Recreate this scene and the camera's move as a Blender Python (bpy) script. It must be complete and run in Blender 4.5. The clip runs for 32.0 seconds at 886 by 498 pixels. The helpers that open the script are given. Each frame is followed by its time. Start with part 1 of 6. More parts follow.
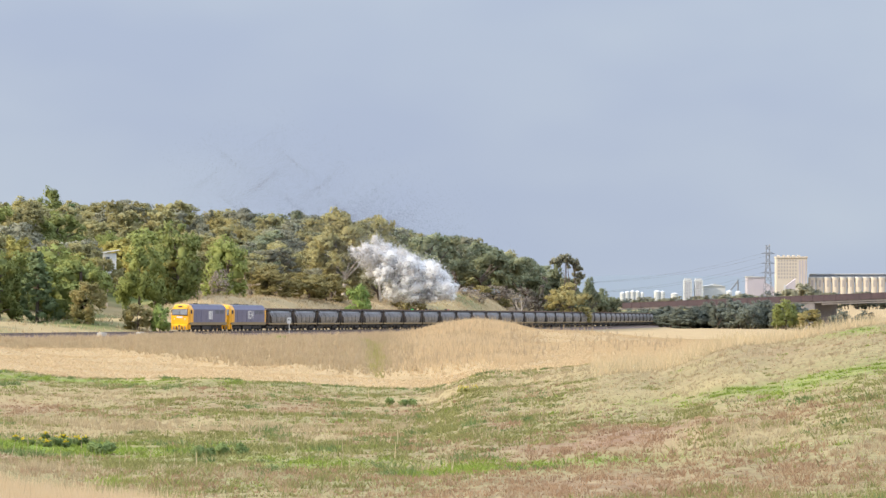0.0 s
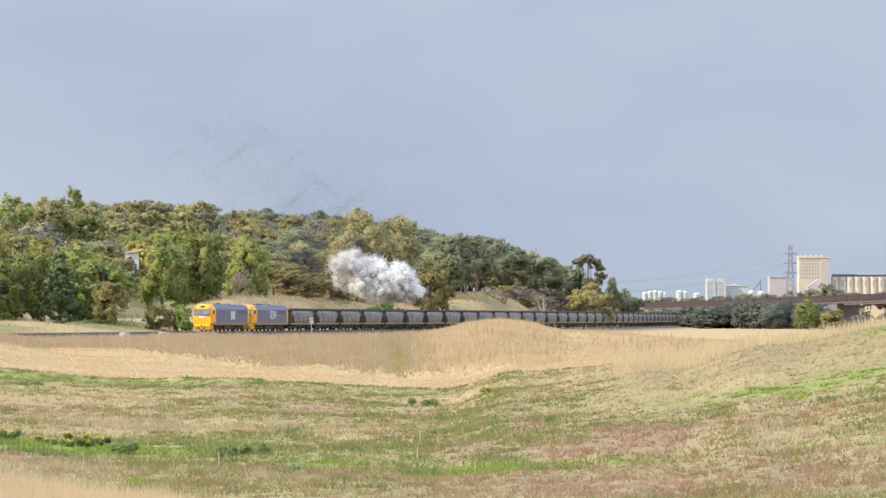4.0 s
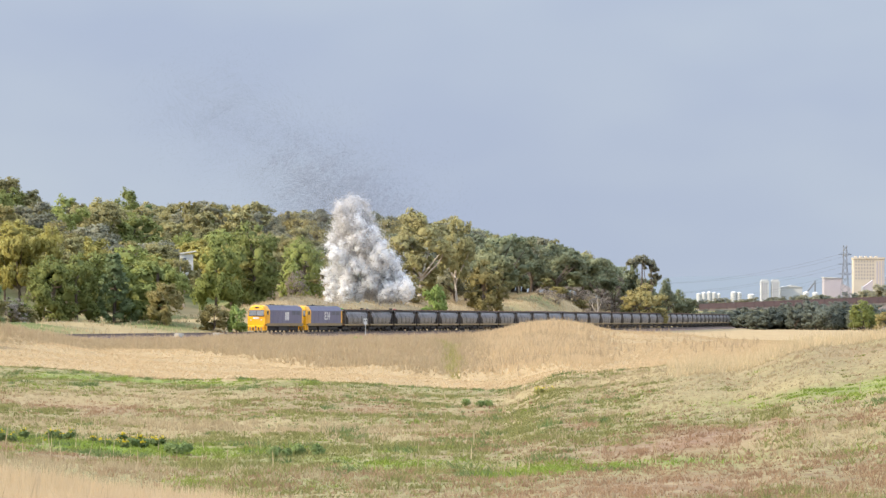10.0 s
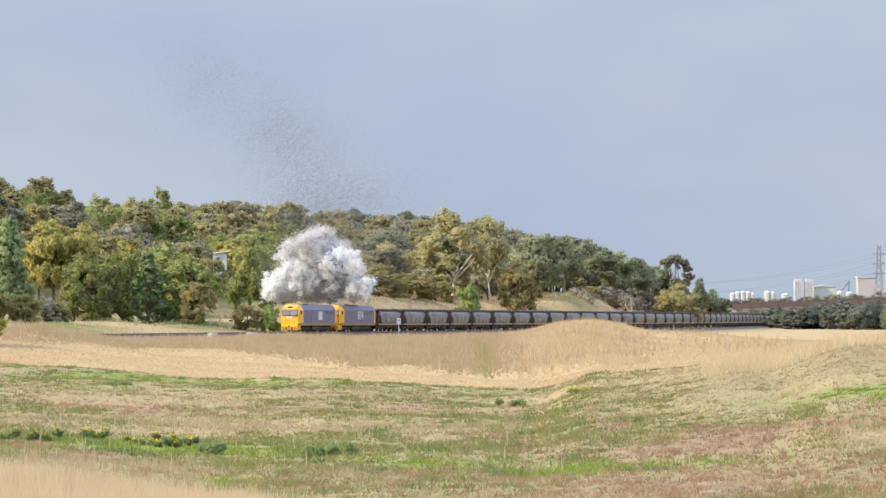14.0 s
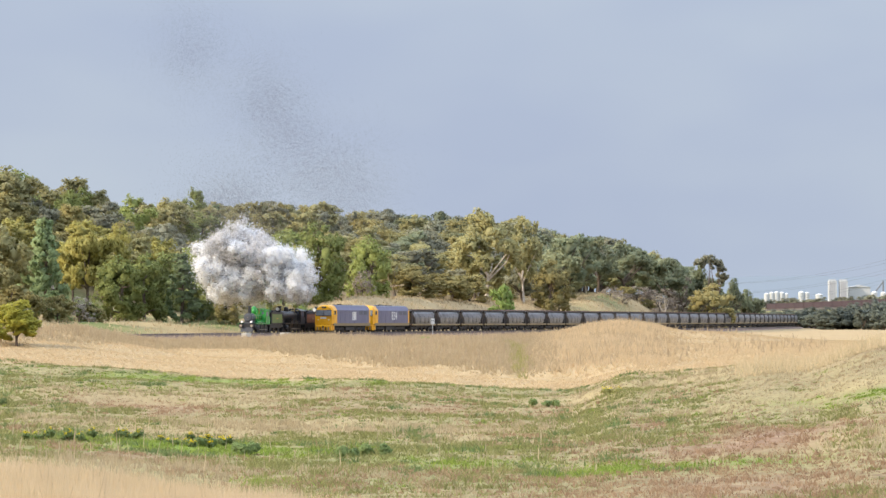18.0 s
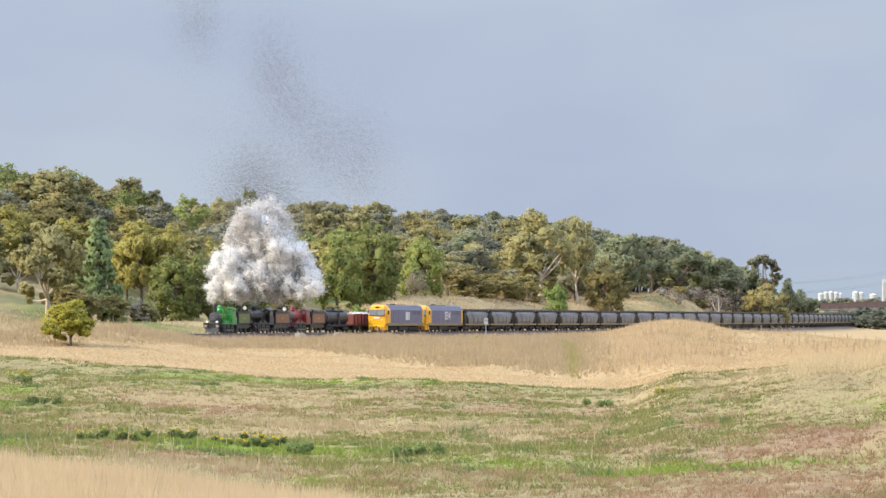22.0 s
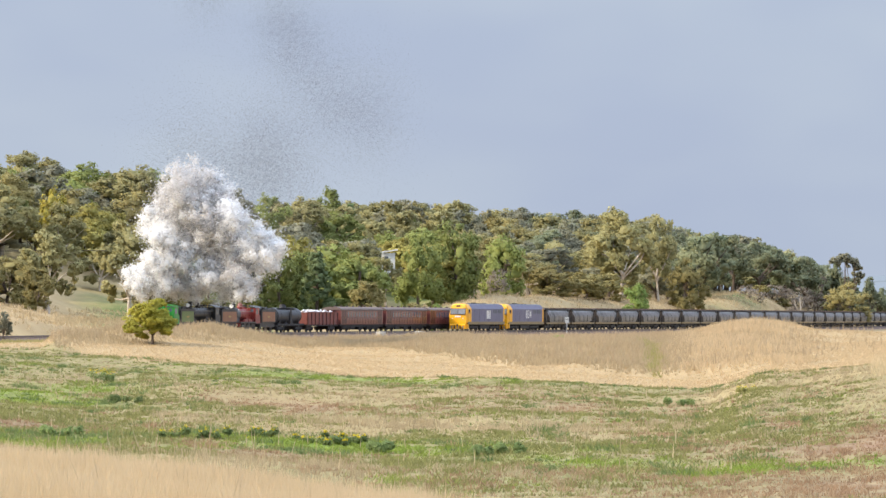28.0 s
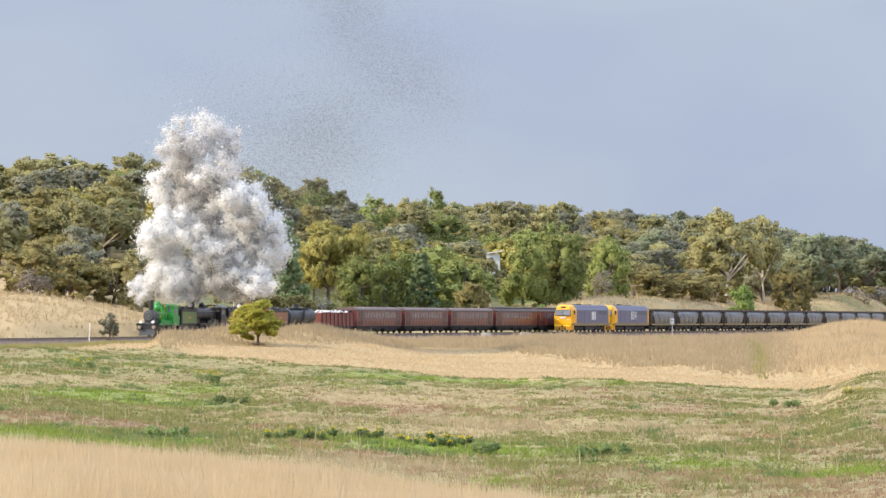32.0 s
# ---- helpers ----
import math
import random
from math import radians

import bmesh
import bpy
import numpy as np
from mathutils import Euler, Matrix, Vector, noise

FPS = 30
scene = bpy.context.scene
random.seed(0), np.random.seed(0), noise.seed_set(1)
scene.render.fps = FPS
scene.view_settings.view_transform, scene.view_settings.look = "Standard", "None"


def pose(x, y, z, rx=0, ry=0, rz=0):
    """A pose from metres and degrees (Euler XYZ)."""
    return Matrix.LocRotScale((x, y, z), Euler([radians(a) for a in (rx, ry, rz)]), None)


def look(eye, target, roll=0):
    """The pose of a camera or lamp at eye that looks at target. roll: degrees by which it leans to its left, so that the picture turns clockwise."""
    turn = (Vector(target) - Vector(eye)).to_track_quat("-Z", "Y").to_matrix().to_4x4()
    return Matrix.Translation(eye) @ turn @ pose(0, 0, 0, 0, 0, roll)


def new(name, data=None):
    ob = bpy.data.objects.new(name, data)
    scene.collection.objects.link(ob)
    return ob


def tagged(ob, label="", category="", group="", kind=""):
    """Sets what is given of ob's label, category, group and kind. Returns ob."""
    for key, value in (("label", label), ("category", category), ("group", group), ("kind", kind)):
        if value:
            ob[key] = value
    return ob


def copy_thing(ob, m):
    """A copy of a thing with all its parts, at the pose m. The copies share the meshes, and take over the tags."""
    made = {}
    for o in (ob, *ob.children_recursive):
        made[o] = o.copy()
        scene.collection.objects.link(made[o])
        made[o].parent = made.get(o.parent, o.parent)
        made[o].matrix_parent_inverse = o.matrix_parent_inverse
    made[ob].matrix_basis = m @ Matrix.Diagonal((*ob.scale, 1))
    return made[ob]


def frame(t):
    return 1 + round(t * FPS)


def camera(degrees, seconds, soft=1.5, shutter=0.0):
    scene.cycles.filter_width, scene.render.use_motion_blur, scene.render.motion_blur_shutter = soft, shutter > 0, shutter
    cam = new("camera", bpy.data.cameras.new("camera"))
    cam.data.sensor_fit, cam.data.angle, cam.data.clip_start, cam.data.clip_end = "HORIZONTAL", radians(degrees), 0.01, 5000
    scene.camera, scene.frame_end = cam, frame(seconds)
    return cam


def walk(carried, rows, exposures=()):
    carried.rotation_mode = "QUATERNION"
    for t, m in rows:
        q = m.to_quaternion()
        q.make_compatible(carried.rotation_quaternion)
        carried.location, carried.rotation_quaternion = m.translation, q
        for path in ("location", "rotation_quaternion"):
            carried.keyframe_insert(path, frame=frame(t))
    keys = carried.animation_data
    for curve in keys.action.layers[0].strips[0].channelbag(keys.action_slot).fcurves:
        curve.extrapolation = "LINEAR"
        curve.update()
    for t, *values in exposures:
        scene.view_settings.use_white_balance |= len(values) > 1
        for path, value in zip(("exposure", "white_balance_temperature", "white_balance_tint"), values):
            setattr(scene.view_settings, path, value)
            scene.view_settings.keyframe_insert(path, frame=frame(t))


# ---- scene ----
cam = camera(15.58, 32.0, soft=1.45)
EYE, TILT = 7.6, 0.59
# seconds, pan to the left, tilt: the camera turns on a tripod
PAN = [
    (0.0, -0.000, 0.000),
    (0.5, 0.040, 0.002),
    (1.0, 0.094, 0.001),
    (1.5, 0.157, 0.001),
    (2.0, 0.215, 0.000),
    (2.5, 0.255, -0.002),
    (4.5, 0.461, 0.002),
    (5.0, 0.538, 0.002),
    (5.5, 0.609, 0.002),
    (6.0, 0.688, 0.003),
    (6.5, 0.771, 0.002),
    (7.0, 0.869, 0.002),
    (7.5, 0.954, 0.001),
    (8.0, 1.043, -0.001),
    (8.5, 1.116, 0.003),
    (9.0, 1.189, 0.007),
    (9.5, 1.260, 0.013),
    (10.0, 1.348, 0.018),
    (10.5, 1.424, 0.019),
    (11.0, 1.486, 0.023),
    (11.5, 1.532, 0.025),
    (12.0, 1.584, 0.022),
    (12.5, 1.666, 0.019),
    (13.0, 1.757, 0.014),
    (13.5, 1.840, 0.011),
    (14.0, 1.937, 0.011),
    (14.5, 2.043, 0.011),
    (15.0, 2.157, 0.013),
    (15.5, 2.237, 0.012),
    (17.5, 2.470, 0.020),
    (18.0, 2.535, 0.016),
    (18.5, 2.605, 0.015),
    (19.0, 2.699, 0.013),
    (19.5, 2.820, 0.012),
    (20.0, 2.976, 0.012),
    (20.5, 3.138, 0.014),
    (21.0, 3.290, 0.014),
    (21.5, 3.397, 0.014),
    (22.0, 3.478, 0.014),
    (22.5, 3.545, 0.013),
    (23.0, 3.609, 0.001),
    (23.5, 3.672, -0.005),
    (24.0, 3.752, -0.005),
    (24.5, 3.837, -0.006),
    (25.0, 3.958, -0.009),
    (25.5, 4.080, -0.010),
    (27.5, 4.668, -0.006),
    (28.0, 4.910, -0.009),
    (28.5, 5.136, -0.009),
    (29.0, 5.369, -0.007),
    (29.5, 5.585, -0.003),
    (30.0, 5.829, 0.000),
    (30.5, 6.057, 0.005),
    (31.0, 6.300, 0.012),
    (31.5, 6.523, 0.013),
    (32.0, 6.767, 0.012),
]
walk(cam, [(t, pose(0, 0, EYE, 90 + TILT + tilt, 0, turn)) for t, turn, tilt in PAN])

# ---- light ----
SUN_AZ, SUN_EL = 250.0, 31.0      # compass degrees from +y towards +x, height
world = bpy.data.worlds.new("sky")
scene.world = world
world.use_nodes = True
wn, wl = world.node_tree.nodes, world.node_tree.links
wn.clear()
w_out = wn.new("ShaderNodeOutputWorld")
w_bg = wn.new("ShaderNodeBackground")
w_sky = wn.new("ShaderNodeTexSky")
w_sky.sky_type, w_sky.sun_disc = "NISHITA", False
w_sky.sun_elevation, w_sky.sun_rotation = radians(SUN_EL), radians(SUN_AZ)
w_sky.dust_density = 3.0
w_dim = wn.new("ShaderNodeMix")
w_dim.data_type, w_dim.blend_type = "RGBA", "MULTIPLY"
w_dim.inputs[0].default_value = 1.0
w_dim.inputs[7].default_value = (0.1, 0.1, 0.1, 1)
w_geo = wn.new("ShaderNodeTexCoord")
w_map = wn.new("ShaderNodeMapping")
w_map.inputs["Scale"].default_value = (6, 6, 14)
w_noise = wn.new("ShaderNodeTexNoise")
w_noise.inputs["Scale"].default_value, w_noise.inputs["Detail"].default_value = 1.2, 3.0
w_cloud = wn.new("ShaderNodeValToRGB")
w_cloud.color_ramp.elements[0].position, w_cloud.color_ramp.elements[0].color = 0.35, (0.405, 0.472, 0.618, 1)
w_cloud.color_ramp.elements[1].position, w_cloud.color_ramp.elements[1].color = 0.68, (0.480, 0.548, 0.650, 1)
w_mix = wn.new("ShaderNodeMix")
w_mix.data_type = "RGBA"
w_mix.inputs[0].default_value = 0.9     # how much of the sky the thin cloud veils
wl.new(w_geo.outputs["Generated"], w_map.inputs["Vector"])
wl.new(w_map.outputs["Vector"], w_noise.inputs["Vector"])
wl.new(w_noise.outputs["Fac"], w_cloud.inputs["Fac"])
wl.new(w_sky.outputs["Color"], w_dim.inputs[6])
wl.new(w_dim.outputs[2], w_mix.inputs[6])
wl.new(w_cloud.outputs["Color"], w_mix.inputs[7])
# an overcast veil is brighter overhead than at the horizon
w_sep = wn.new("ShaderNodeSeparateXYZ")
w_up = wn.new("ShaderNodeMapRange")
w_up.inputs["From Min"].default_value, w_up.inputs["From Max"].default_value = 0.12, 1.0
w_up.inputs["To Min"].default_value, w_up.inputs["To Max"].default_value = 1.0, 4.1
wl.new(w_geo.outputs["Generated"], w_sep.inputs["Vector"])
wl.new(w_sep.outputs["Z"], w_up.inputs["Value"])
wl.new(w_up.outputs["Result"], w_bg.inputs["Strength"])
wl.new(w_mix.outputs[2], w_bg.inputs["Color"])
wl.new(w_bg.outputs["Background"], w_out.inputs["Surface"])
sun = new("sun", bpy.data.lights.new("sun", "SUN"))
sun.data.energy, sun.data.angle, sun.data.color = 4.35, radians(0.6), (1.0, 0.85, 0.65)
SUN_TO = Vector((math.sin(radians(SUN_AZ)) * math.cos(radians(SUN_EL)), math.cos(radians(SUN_AZ)) * math.cos(radians(SUN_EL)), math.sin(radians(SUN_EL))))
sun.matrix_world = look(SUN_TO * 50, (0, 0, 0))
scene.view_settings.exposure = 0.2


# ---- materials ----
def material(name, colour, other=None, rough=0.7, metal=0.0, fine=2.0, coarse=0.3, bump=0.2, island=0.0, glow=0.0, leafy=0.0):
    """Two colours mixed by noise at two scales, with a little relief; island: how far single pieces differ in brightness."""
    m = bpy.data.materials.new(name)
    m.use_nodes = True
    n, l = m.node_tree.nodes, m.node_tree.links
    b = n["Principled BSDF"]
    other = other or tuple(c * 0.72 for c in colour)
    co = n.new("ShaderNodeTexCoord")
    n1, n2 = n.new("ShaderNodeTexNoise"), n.new("ShaderNodeTexNoise")
    n1.inputs["Scale"].default_value, n2.inputs["Scale"].default_value = fine, coarse
    n1.inputs["Detail"].default_value = 6.0
    add = n.new("ShaderNodeMath")
    add.operation = "ADD"
    l.new(co.outputs["Object"], n1.inputs["Vector"])
    l.new(co.outputs["Object"], n2.inputs["Vector"])
    l.new(n1.outputs["Fac"], add.inputs[0])
    l.new(n2.outputs["Fac"], add.inputs[1])
    ramp = n.new("ShaderNodeValToRGB")
    half = n.new("ShaderNodeMath")
    half.operation = "MULTIPLY"
    half.inputs[1].default_value = 0.5
    l.new(add.outputs[0], half.inputs[0])
    l.new(half.outputs[0], ramp.inputs["Fac"])
    ramp.color_ramp.elements[0].position, ramp.color_ramp.elements[1].position = 0.36, 0.64
    ramp.color_ramp.elements[0].color, ramp.color_ramp.elements[1].color = (*colour, 1), (*other, 1)
    last = ramp.outputs["Color"]
    if island:
        geo, info = n.new("ShaderNodeNewGeometry"), n.new("ShaderNodeObjectInfo")
        mean = n.new("ShaderNodeMath")
        mean.operation = "ADD"
        part_share, whole_share = n.new("ShaderNodeMath"), n.new("ShaderNodeMath")
        for sh, src, k in ((part_share, geo.outputs["Random Per Island"], 0.7), (whole_share, info.outputs["Random"], 1.3)):
            sh.operation = "MULTIPLY"
            sh.inputs[1].default_value = k
            l.new(src, sh.inputs[0])
        l.new(part_share.outputs[0], mean.inputs[0])
        l.new(whole_share.outputs[0], mean.inputs[1])
        span = n.new("ShaderNodeMapRange")
        span.inputs["From Max"].default_value = 2.0
        span.inputs["To Min"].default_value, span.inputs["To Max"].default_value = 1 - island, 1 + island
        l.new(mean.outputs[0], span.inputs["Value"])
        hsv = n.new("ShaderNodeHueSaturation")
        l.new(span.outputs["Result"], hsv.inputs["Value"])
        l.new(last, hsv.inputs["Color"])
        last = hsv.outputs["Color"]
    l.new(last, b.inputs["Base Color"])
    b.inputs["Roughness"].default_value, b.inputs["Metallic"].default_value = rough, metal
    if bump:
        bp = n.new("ShaderNodeBump")
        bp.inputs["Strength"].default_value, bp.inputs["Distance"].default_value = bump, 0.02
        l.new(n1.outputs["Fac"], bp.inputs["Height"])
        l.new(bp.outputs["Normal"], b.inputs["Normal"])
    if glow:
        l.new(last, b.inputs["Emission Color"])
        b.inputs["Emission Strength"].default_value = glow
    if leafy:
        b.inputs["Specular IOR Level"].default_value = 0.15
        tr = n.new("ShaderNodeBsdfTranslucent")
        l.new(last, tr.inputs["Color"])
        mx = n.new("ShaderNodeMixShader")
        mx.inputs[0].default_value = float(leafy)
        l.new(b.outputs[0], mx.inputs[1])
        l.new(tr.outputs[0], mx.inputs[2])
        l.new(mx.outputs[0], n["Material Output"].inputs["Surface"])
    return m


def ground_material():
    """Weedy stubble, tall dry grass, lawn: three covers told apart by the sheet's own attributes."""
    m = bpy.data.materials.new("ground_cover")
    m.use_nodes = True
    n, l = m.node_tree.nodes, m.node_tree.links
    b = n["Principled BSDF"]
    b.inputs["Roughness"].default_value = 0.95
    b.inputs["Specular IOR Level"].default_value = 0.1
    co = n.new("ShaderNodeTexCoord")

    def noise_of(scale, stretch=(1, 1, 1), detail=5.0):
        mp, nz = n.new("ShaderNodeMapping"), n.new("ShaderNodeTexNoise")
        mp.inputs["Scale"].default_value = stretch
        nz.inputs["Scale"].default_value, nz.inputs["Detail"].default_value = scale, detail
        l.new(co.outputs["Object"], mp.inputs["Vector"])
        l.new(mp.outputs["Vector"], nz.inputs["Vector"])
        return nz.outputs["Fac"]

    def ramp_of(fac, *stops):
        r = n.new("ShaderNodeValToRGB")
        while len(r.color_ramp.elements) < len(stops):
            r.color_ramp.elements.new(0.5)
        for el, (p, c) in zip(r.color_ramp.elements, stops):
            el.position, el.color = p, (*c, 1)
        l.new(fac, r.inputs["Fac"])
        return r.outputs["Color"]

    def mixed(fac, a, c):
        x = n.new("ShaderNodeMix")
        x.data_type = "RGBA"
        l.new(fac, x.inputs[0])
        l.new(a, x.inputs[6])
        l.new(c, x.inputs[7])
        return x.outputs[2]

    field = ramp_of(noise_of(0.16, (1, 0.45, 1), 8.0), (0.33, SOIL), (0.42, WEED_DULL), (0.5, STUBBLE), (0.56, WEED_DULL), (0.66, WEED))
    speck = ramp_of(noise_of(1.6, (1, 0.5, 1), 6.0), (0.36, SOIL), (0.48, WEED_DULL), (0.6, STUBBLE))
    half = n.new("ShaderNodeValue")
    half.outputs[0].default_value = 0.5
    field = mixed(half.outputs[0], field, speck)
    grain = ramp_of(noise_of(5.0, (1, 0.4, 1), 8.0), (0.36, (0.13, 0.08, 0.055)), (0.48, WEED_DULL), (0.66, (0.38, 0.31, 0.17)))
    field = mixed(half.outputs[0], field, grain)
    dry = ramp_of(noise_of(0.35, (1, 0.6, 1), 8.0), (0.3, DRY_DARK), (0.5, DRY), (0.7, DRY_PALE))
    lawn = ramp_of(noise_of(0.2, (1, 1, 1), 6.0), (0.35, (0.085, 0.125, 0.035)), (0.62, (0.20, 0.195, 0.075)))
    fresh = ramp_of(noise_of(0.9, (1, 0.5, 1), 6.0), (0.35, (0.11, 0.15, 0.035)), (0.65, (0.22, 0.30, 0.06)))
    earth = ramp_of(noise_of(1.1, (1, 0.5, 1), 8.0), (0.35, SOIL), (0.55, (0.25, 0.15, 0.105)), (0.68, (0.32, 0.24, 0.15)))
    straw = ramp_of(noise_of(0.8, (1, 0.5, 1), 6.0), (0.35, (0.30, 0.235, 0.11)), (0.65, STUBBLE))
    for name, cover in (("bare", earth), ("straw", straw), ("lush", fresh), ("dry", dry), ("lawn", lawn)):
        at = n.new("ShaderNodeAttribute")
        at.attribute_name = name
        field = mixed(at.outputs["Fac"], field, cover)
    l.new(field, b.inputs["Base Color"])
    bp = n.new("ShaderNodeBump")
    bp.inputs["Strength"].default_value, bp.inputs["Distance"].default_value = 0.5, 0.15
    l.new(noise_of(1.2, (1, 1, 1), 8.0), bp.inputs["Height"])
    l.new(bp.outputs["Normal"], b.inputs["Normal"])
    return m


SOIL, WEED, WEED_DULL, STUBBLE = (0.185, 0.105, 0.072), (0.170, 0.205, 0.070), (0.215, 0.205, 0.090), (0.36, 0.285, 0.15)
DRY, DRY_DARK, DRY_PALE = (0.38, 0.282, 0.155), (0.34, 0.25, 0.132), (0.41, 0.31, 0.172)
M_GROUND = ground_material()
M_BALLAST = material("ballast", (0.17, 0.115, 0.09), (0.24, 0.165, 0.13), 0.95, fine=9, coarse=0.6, bump=0.6)
M_RAIL = material("rail_steel", (0.12, 0.085, 0.07), (0.2, 0.15, 0.12), 0.5, 0.6, fine=6)
M_SLEEPER = material("sleeper_timber", (0.21, 0.165, 0.14), (0.14, 0.11, 0.095), 0.9, fine=8)
M_BARK = material("bark", (0.16, 0.12, 0.09), (0.08, 0.06, 0.045), 0.9, fine=6)
M_PALE_BARK = material("pale_gum_bark", (0.62, 0.55, 0.46), (0.40, 0.33, 0.27), 0.8, fine=2.5)
LEAF = {
    "pine": material("pine_needles", (0.238, 0.277, 0.091), (0.319, 0.343, 0.110), 0.7, island=0.36, bump=0, leafy=0.4),
    "conifer": material("dark_needles", (0.194, 0.251, 0.124), (0.258, 0.313, 0.141), 0.7, island=0.36, bump=0, leafy=0.4),
    "gum": material("gum_leaves", (0.316, 0.302, 0.140), (0.406, 0.360, 0.166), 0.65, island=0.36, bump=0, leafy=0.4),
    "scrub": material("olive_scrub_leaves", (0.311, 0.274, 0.112), (0.396, 0.334, 0.139), 0.7, island=0.36, bump=0, leafy=0.4),
    "bright": material("bright_bush_leaves", (0.260, 0.350, 0.100), (0.320, 0.400, 0.120), 0.65, island=0.2, bump=0, leafy=0.35),
    "wattle": material("yellow_green_leaves", (0.310, 0.310, 0.060), (0.480, 0.430, 0.070), 0.65, island=0.2, bump=0, leafy=0.35),
    "golden": material("golden_green_leaves", (0.327, 0.304, 0.093), (0.406, 0.356, 0.110), 0.65, island=0.36, bump=0, leafy=0.4),
    "blossom": material("yellow_blossom", (0.620, 0.480, 0.060), (0.230, 0.240, 0.080), 0.65, island=0.3, bump=0, leafy=0.2),
    "twig": material("bare_grey_twigs", (0.310, 0.260, 0.210), (0.390, 0.340, 0.280), 0.85, island=0.3, bump=0, leafy=0.2),
    "grey": material("dusky_leaves", (0.258, 0.261, 0.188), (0.329, 0.315, 0.208), 0.7, island=0.36, bump=0, leafy=0.4),
    "dark": material("dark_green_leaves", (0.216, 0.252, 0.154), (0.303, 0.306, 0.173), 0.7, island=0.36, bump=0, leafy=0.4),
    "thicket": material("dusky_thicket_leaves", (0.150, 0.172, 0.140), (0.190, 0.208, 0.160), 0.7, island=0.2, bump=0, leafy=0.35),
}


# ---- small building helpers ----
def part(name, bm, mat, parent=None, label="", smooth=False):
    me = bpy.data.meshes.new(name)
    if smooth:
        for f in bm.faces:
            f.smooth = True
    bm.to_mesh(me)
    bm.free()
    me.materials.append(mat)
    ob = new(name, me)
    ob.parent = parent
    if label:
        ob["label"] = label
    return ob


def sheet(name, verts, faces, mat, parent=None, normals=None):
    me = bpy.data.meshes.new(name)
    me.from_pydata(verts, [], faces)
    if normals is not None:
        me.polygons.foreach_set("use_smooth", [True] * len(me.polygons))
        me.normals_split_custom_set_from_vertices(normals)
    me.materials.append(mat)
    ob = new(name, me)
    ob.parent = parent
    return ob


def box(bm, x0, x1, y0, y1, z0, z1, bevel=0.0):
    g = bmesh.ops.create_cube(bm, size=1, matrix=Matrix.LocRotScale(((x0 + x1) / 2, (y0 + y1) / 2, (z0 + z1) / 2), None, (x1 - x0, y1 - y0, z1 - z0)))
    if bevel:
        es = list({e for v in g["verts"] for e in v.link_edges})
        bmesh.ops.bevel(bm, geom=es, offset=bevel, segments=2, affect="EDGES", profile=0.6)
    return bm


def rod(bm, a, b, r0, r1=None, seg=8):
    a, b = Vector(a), Vector(b)
    d = b - a
    m = Matrix.Translation((a + b) / 2) @ d.to_track_quat("Z", "Y").to_matrix().to_4x4()
    bmesh.ops.create_cone(bm, cap_ends=True, segments=seg, radius1=r0, radius2=r0 if r1 is None else r1, depth=d.length, matrix=m)
    return bm


def boxed(*a, **k):
    return box(bmesh.new(), *a, **k)


def rodded(*a, **k):
    return rod(bmesh.new(), *a, **k)


def extruded(outline, y0, y1, axis="y"):
    """A closed outline in x, z pulled along y (or in y, z pulled along x)."""
    bm = bmesh.new()
    put = (lambda p, q: (p[0], q, p[1])) if axis == "y" else (lambda p, q: (q, p[0], p[1]))
    a = [bm.verts.new(put(p, y0)) for p in outline]
    b = [bm.verts.new(put(p, y1)) for p in outline]
    bm.faces.new(a)
    bm.faces.new(b[::-1])
    for i in range(len(a)):
        bm.faces.new((a[i - 1], b[i - 1], b[i], a[i]))
    bmesh.ops.recalc_face_normals(bm, faces=bm.faces)
    return bm


def empty(name, label, category, group="", kind=""):
    return tagged(new(name), label, category, group, kind)


# ---- the plan: track, ground, bearings ----
GRADE = 0.011


def ease(x, a, b):
    t = min(1.0, max(0.0, (x - a) / (b - a)))
    return t * t * (3 - 2 * t)


def heading(s):
    return 9.6 + 5.7 * ease(s, -130, 20) if s < 110 else 8.0 + 7.3 * (1 - min(1.0, (s - 110) / 290.0))


# the loop line: s metres from the standing engine's nose, growing away from the camera, in steps of 2 m
TRACK = {}
tx, ty = -40.75, 500.0
for i in range(0, 401):
    TRACK[i] = (tx, ty)
    h0 = radians(heading(i * 2 + 1))
    tx, ty = tx + 2 * math.sin(h0), ty + 2 * math.cos(h0)
tx, ty = TRACK[0]
for i in range(1, 131):
    h0 = radians(heading(1 - i * 2))
    tx, ty = tx - 2 * math.sin(h0), ty - 2 * math.cos(h0)
    TRACK[-i] = (tx, ty)


def track(s, side=0.0):
    """Place and heading at s; side: metres away from the camera's side of the line."""
    k = math.floor(s / 2)
    k = min(399, max(-130, k))
    f = s / 2 - k
    (ax, ay), (bx, by) = TRACK[k], TRACK[k + 1]
    h = radians(heading(s))
    return ax + (bx - ax) * f - side * math.cos(h), ay + (by - ay) * f + side * math.sin(h), -GRADE * s, h


MAIN = 4.3       # the main line lies behind the loop


def loop_side(s):
    return MAIN * (1 - ease(s, -110, -45))


def rail_pose(s, side):
    x, y, z, h = track(s, side)
    return pose(x, y, z, 0, -math.degrees(math.atan(GRADE)), math.degrees(math.atan2(-math.cos(h), -math.sin(h))))


TRACK_XY = np.array([TRACK[i] for i in range(-130, 400)])
TRACK_S = np.array([2.0 * i for i in range(-130, 400)])
TRACK_H = np.array([radians(heading(s)) for s in TRACK_S])


